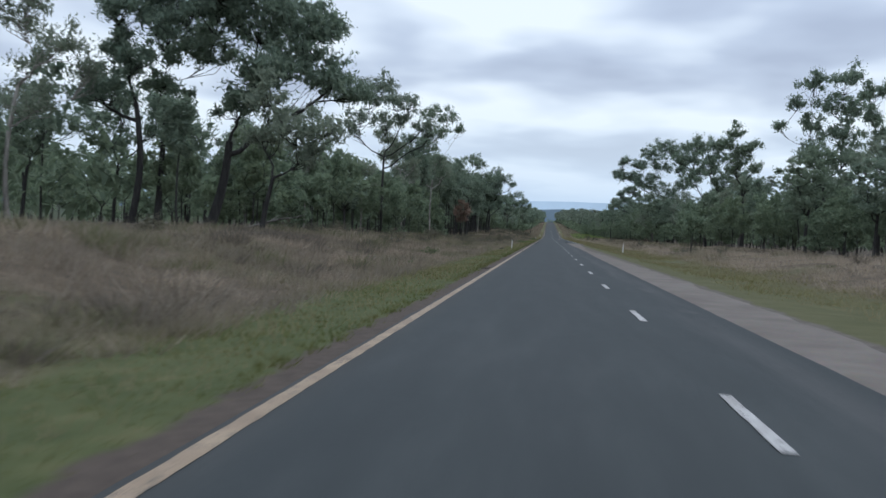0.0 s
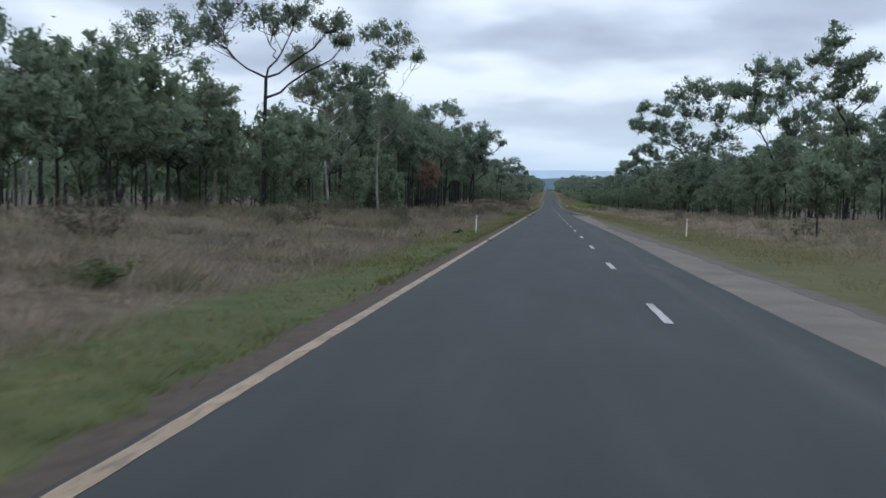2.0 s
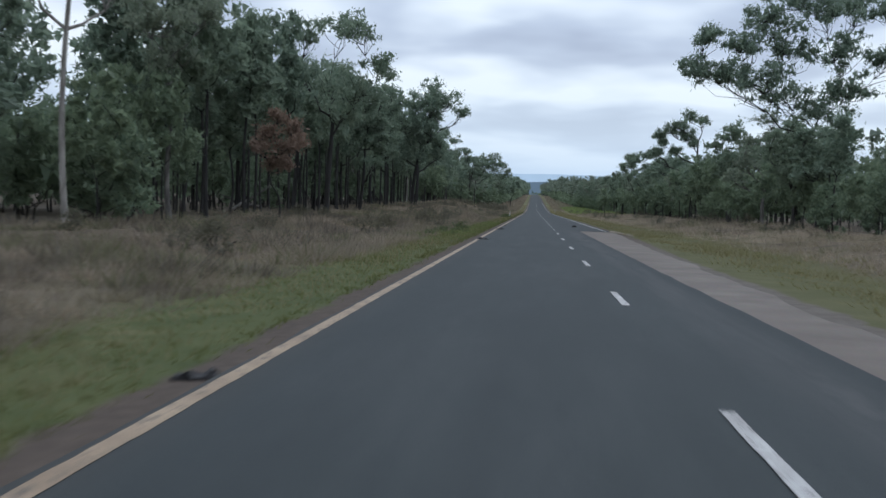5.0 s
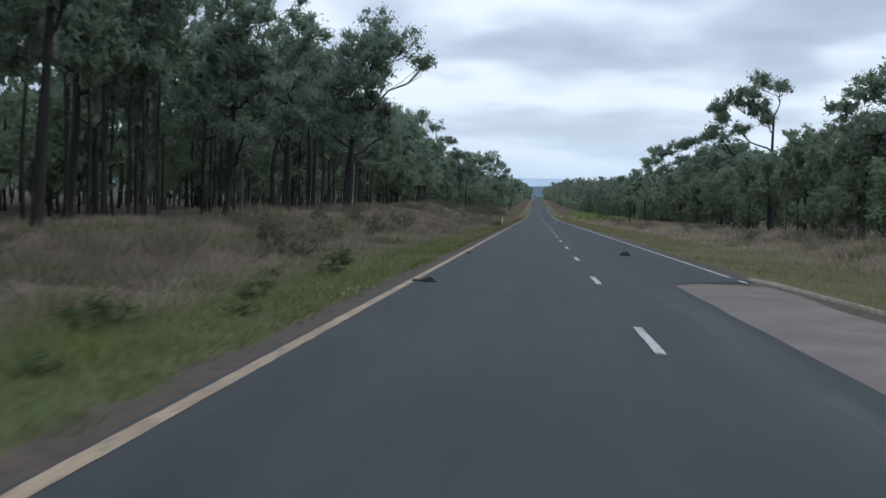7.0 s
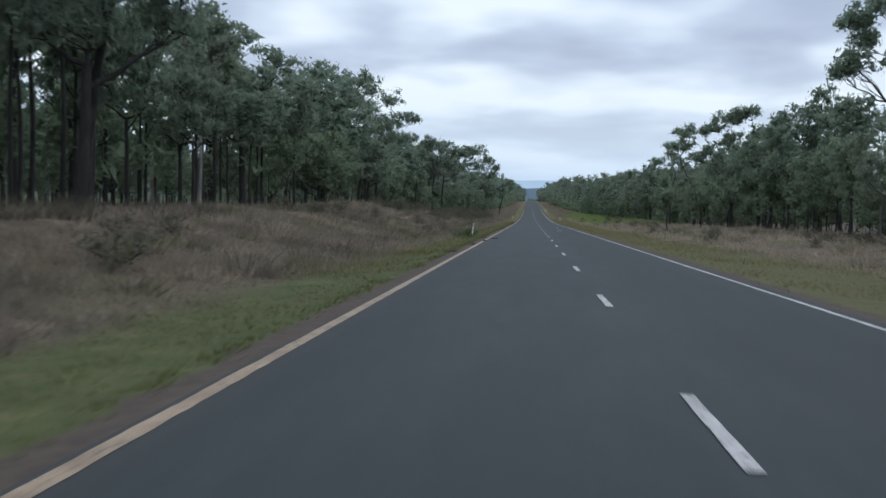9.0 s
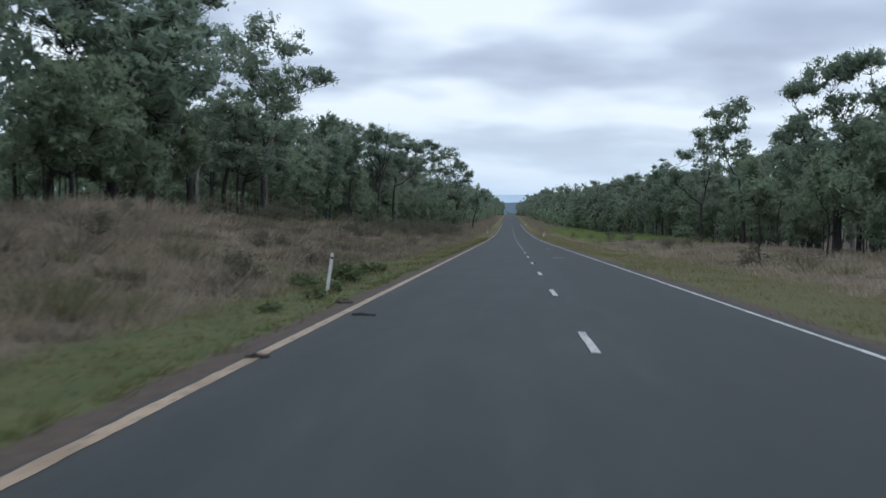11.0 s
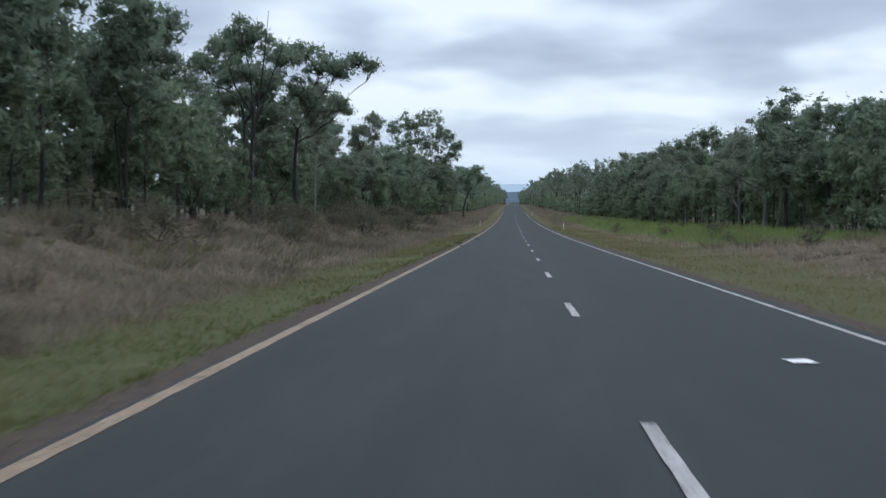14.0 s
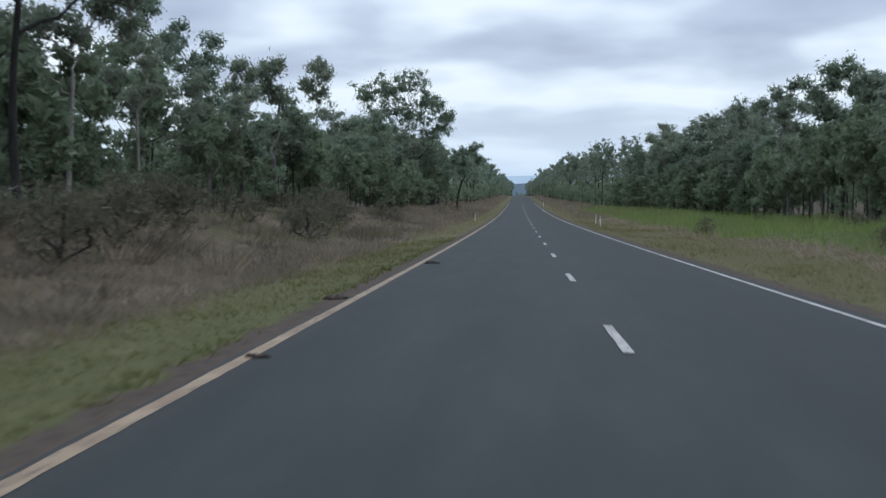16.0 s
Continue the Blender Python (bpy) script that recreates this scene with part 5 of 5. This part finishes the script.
for x, y, k in ((-6.4, 191, 1.0), (-5.8, 196, 0.7), (-6.8, 187, 0.8), (-5.9, 204, 0.8), (-6.6, 210, 1.0), (-5.3, 316, 1.2), (-5.9, 319, 1.3), (-5.0, 311, 0.7), (-5.6, 322.5, 1.0), (-6.4, 315, 0.9), (-4.9, 308, 0.6), (-5.4, 325, 0.8), (-5.1, 304, 0.5), (-7.4, 40, 0.8), (-8.6, 62, 1.0), (-6.0, 313.5, 0.8), (-6.2, 199, 0.6), (-5.5, 187, 0.5), (-5.2, 193, 0.5), (-7.0, 203, 0.7), (-6.9, 94, 0.9), (-7.6, 129, 0.8)):
    shrub("weed", int(x * 7) % 2, x, y, k, y * 40 % 360)


# ---- guide posts ----
def post_meshes():
    bm = bmesh.new()
    prof_pts = [(-0.05, -0.012), (-0.042, 0.012), (0, 0.022), (0.042, 0.012), (0.05, -0.012), (0, 0.004)]
    rings = [[bm.verts.new((x * w, y * w, z)) for x, y in prof_pts] for z, w in ((-0.25, 1.0), (0.0, 1.0), (0.93, 0.96), (0.985, 0.9), (1.0, 0.7))]
    for a, b in zip(rings, rings[1:]):
        for i in range(6):
            bm.faces.new((a[i], a[(i + 1) % 6], b[(i + 1) % 6], b[i]))
    bm.faces.new(rings[-1])
    bmesh.ops.recalc_face_normals(bm, faces=bm.faces[:])
    body = bm_mesh("post_body", bm, M_POST)
    bm = bmesh.new()
    bmesh.ops.create_cone(bm, cap_ends=True, segments=14, radius1=0.032, radius2=0.028, depth=0.012, matrix=pose(0, -0.010, 0.87, 90, 0, 0))
    return body, bm_mesh("reflector", bm, M_BAND)


POST_BODY, POST_DISC = post_meshes()
for x, y, lean, tall in ((-5.0, 103.6, 1.5, 0.87), (5.33, 103.2, 2.0, 0.92), (-5.0, 310.0, 7.0, 0.92), (5.6, 517, -2.0, 0.85), (6.35, 535, 2.0, 0.85), (-5.6, 545, 1.0, 0.85), (4.7, 700, 0.0, 1.0)):
    e = thing("guide_post", "white plastic roadside guide post with a small reflector", "guide post", "guide posts", pose(x, y, ground_z(x, y), 0, lean, 0))
    part("post_body", POST_BODY, e).scale = (0.72, 0.72, tall)
    part("reflector", POST_DISC, e, "dark round reflector").location = (0, 0, 0.88 * tall - 0.87)


# ---- litter on the road ----
def tread(seed, length, width, curl):
    """A torn, curled strip of tyre tread or bark."""
    r = random.Random(seed)
    bm = bmesh.new()
    rows = []
    n = 9
    for i in range(n):
        t = i / (n - 1) - 0.5
        z = 0.014 + curl * (0.25 - t * t) * 2.2 * r.uniform(0.55, 1.25)
        w = width * (1 - 0.75 * abs(2 * t) ** 3) * r.uniform(0.75, 1.1)
        y = 0.10 * math.sin(3 * t + seed) * length
        rows.append([bm.verts.new((t * length, y + s * w / 2, z * (1.0 if s == 0 else 0.85 if abs(s) < 1 else 0.25) * r.uniform(0.75, 1.2) + 0.006)) for s in (-1, -0.4, 0, 0.4, 1)])
    for a, b in zip(rows, rows[1:]):
        for k in range(4):
            bm.faces.new((a[k], a[k + 1], b[k + 1], b[k]))
    for row in rows:
        for v in row:
            v.co.x += r.gauss(0, 0.05) * length
            v.co.y += r.gauss(0, 0.10) * width
            v.co.z = 0.006 + v.co.z * r.choice((0.3, 0.6, 0.85, 1.3))
    ext = bmesh.ops.extrude_face_region(bm, geom=bm.faces[:])
    for g in ext["geom"]:
        if isinstance(g, bmesh.types.BMVert):
            g.co.z = -0.012
    bmesh.ops.recalc_face_normals(bm, faces=bm.faces[:])
    return bm


def surface(x, y):
    return road_z(1, x, y) if -3.85 < x < knots(y, SEAL_RIGHT) else ground_z(x, y)


def litter(name, label, cat, x, y, length, width, curl, turn, mat, seed):
    ob = new(name, bm_mesh(name, tread(seed, length, width, curl), mat))
    ob.matrix_basis = pose(x, y, surface(x, y) + 0.008, -1.5, 0, turn)
    tagged(ob, label, cat, "road litter")


for x, y, l, w, c, a, i in ((-3.47, 175.8, 0.50, 0.18, 0.10, 8, 1), (-3.44, 200.6, 0.52, 0.17, 0.12, -22, 2), (1.9, 220.0, 0.36, 0.10, 0.16, 15, 3), (-3.88, 289.0, 0.26, 0.13, 0.08, 5, 4), (-4.2, 277.6, 0.36, 0.2, 0.08, 10, 5), (-3.36, 449.6, 0.36, 0.14, 0.07, -4, 6), (-3.95, 133.0, 0.42, 0.16, 0.12, 15, 7), (-6.0, 104.8, 0.75, 0.45, 0.26, 12, 9)):
    litter("tyre_strip", "torn black strip of tyre tread lying by the edge line", "tyre strip", x, y, l, w, c, a, M_RUBBER, i)
for x, y, l, w, c, a, i in ((-3.95, 37.5, 0.55, 0.22, 0.05, 12, 11), (-3.65, 296.1, 0.22, 0.05, 0.03, 8, 13), (-3.3, 302.6, 0.34, 0.03, 0.02, -4, 14), (-4.1, 306.3, 0.34, 0.15, 0.07, 18, 15), (-4.1, 363.4, 0.26, 0.07, 0.04, 10, 16), (-3.58, 428.9, 0.24, 0.035, 0.02, -14, 17), (-4.05, 437.2, 0.38, 0.16, 0.10, 12, 18), (-3.5, 217.6, 0.16, 0.05, 0.02, 5, 19), (0.08, 334.2, 0.10, 0.03, 0.02, 10, 20), (-3.62, 88.6, 0.16, 0.05, 0.02, 0, 21)):
    litter("bark_strip", "dry brown strip of shed bark lying on the road edge", "bark strip", x, y, l, w, c, a, M_DEBRIS, i)


def card(x, y, w, l, turn, printed):
    bm = bmesh.new()
    g = [[bm.verts.new((-w / 2 + w * i / 4, -l / 2 + l * j / 4, 0.004 * math.sin(i * 1.3 + j) + 0.012 * (i == 4) * (j == 0))) for j in range(5)] for i in range(5)]
    for i in range(4):
        for j in range(4):
            bm.faces.new((g[i][j], g[i + 1][j], g[i + 1][j + 1], g[i][j + 1]))
    ext = bmesh.ops.extrude_face_region(bm, geom=bm.faces[:])
    bmesh.ops.translate(bm, verts=[q for q in ext["geom"] if isinstance(q, bmesh.types.BMVert)], vec=(0, 0, 0.003))
    bmesh.ops.recalc_face_normals(bm, faces=bm.faces[:])
    e = thing("cardboard_sheet", "crumpled white card sheet lying flat on the asphalt", "litter", "road litter", pose(x, y, surface(x, y) + 0.010, -1.5, 0, turn))
    part("sheet", bm_mesh("sheet", bm, M_PAPER), e)
    if printed:
        bm = bmesh.new()
        for cx, cy, rw, rl in ((0.02, 0.03, 0.10, 0.16), (-0.12, -0.08, 0.06, 0.10), (0.13, 0.1, 0.05, 0.08)):
            bmesh.ops.create_cube(bm, size=1.0, matrix=Matrix.Translation((cx, cy, 0.007)) @ Matrix.Diagonal((rw, rl, 0.006, 1)))
        part("print", bm_mesh("print", bm, M_PRINT), e, "orange printed patches")


card(1.67, 347.1, 0.42, 0.46, -24, True)
card(1.97, 376.1, 0.26, 0.32, 6, False)


# ---- fallen limbs ----
def fallen(x, y, length, r, turn, rise, seed):
    q = random.Random(seed)
    V, F = [], []
    pts, rr = [Vector((0, 0, 0.1))], [r]
    d = Vector((1, 0, rise))
    for i in range(7):
        d = (d + Vector((0, q.gauss(0, 0.14), q.gauss(0, 0.10)))).normalized()
        pts.append(pts[-1] + d * length / 7)
        rr.append(r * (1 - 0.8 * (i + 1) / 7))
        if i in (2, 3, 5):
            b = [pts[-1].copy()]
            e = (d + Vector((0, q.choice((-1, 1)) * 0.8, 0.35))).normalized()
            for k in range(3):
                b.append(b[-1] + e * length * 0.09)
            tube(V, F, b, [rr[-1] * 0.6, rr[-1] * 0.45, rr[-1] * 0.3, 0.01], 4)
    tube(V, F, pts, rr, 6)
    ob = new("fallen_branch", mesh_from("fallen_branch", [tuple(v) for v in V], F, M_BARK_GREY, False))
    ob.matrix_basis = pose(x, y, ground_z(x, y), 0, 0, turn)
    tagged(ob, "fallen dead grey branch lying in the dry grass", "branch", "fallen branches")


fallen(-18.2, 54.5, 3.4, 0.09, 10, 0.25, 1)
fallen(-21.0, 214, 4.0, 0.14, 160, 0.45, 2)
fallen(-22.0, 205, 3.6, 0.12, 30, 0.4, 3)
fallen(-17.5, 452, 2.6, 0.07, 60, 0.5, 4)
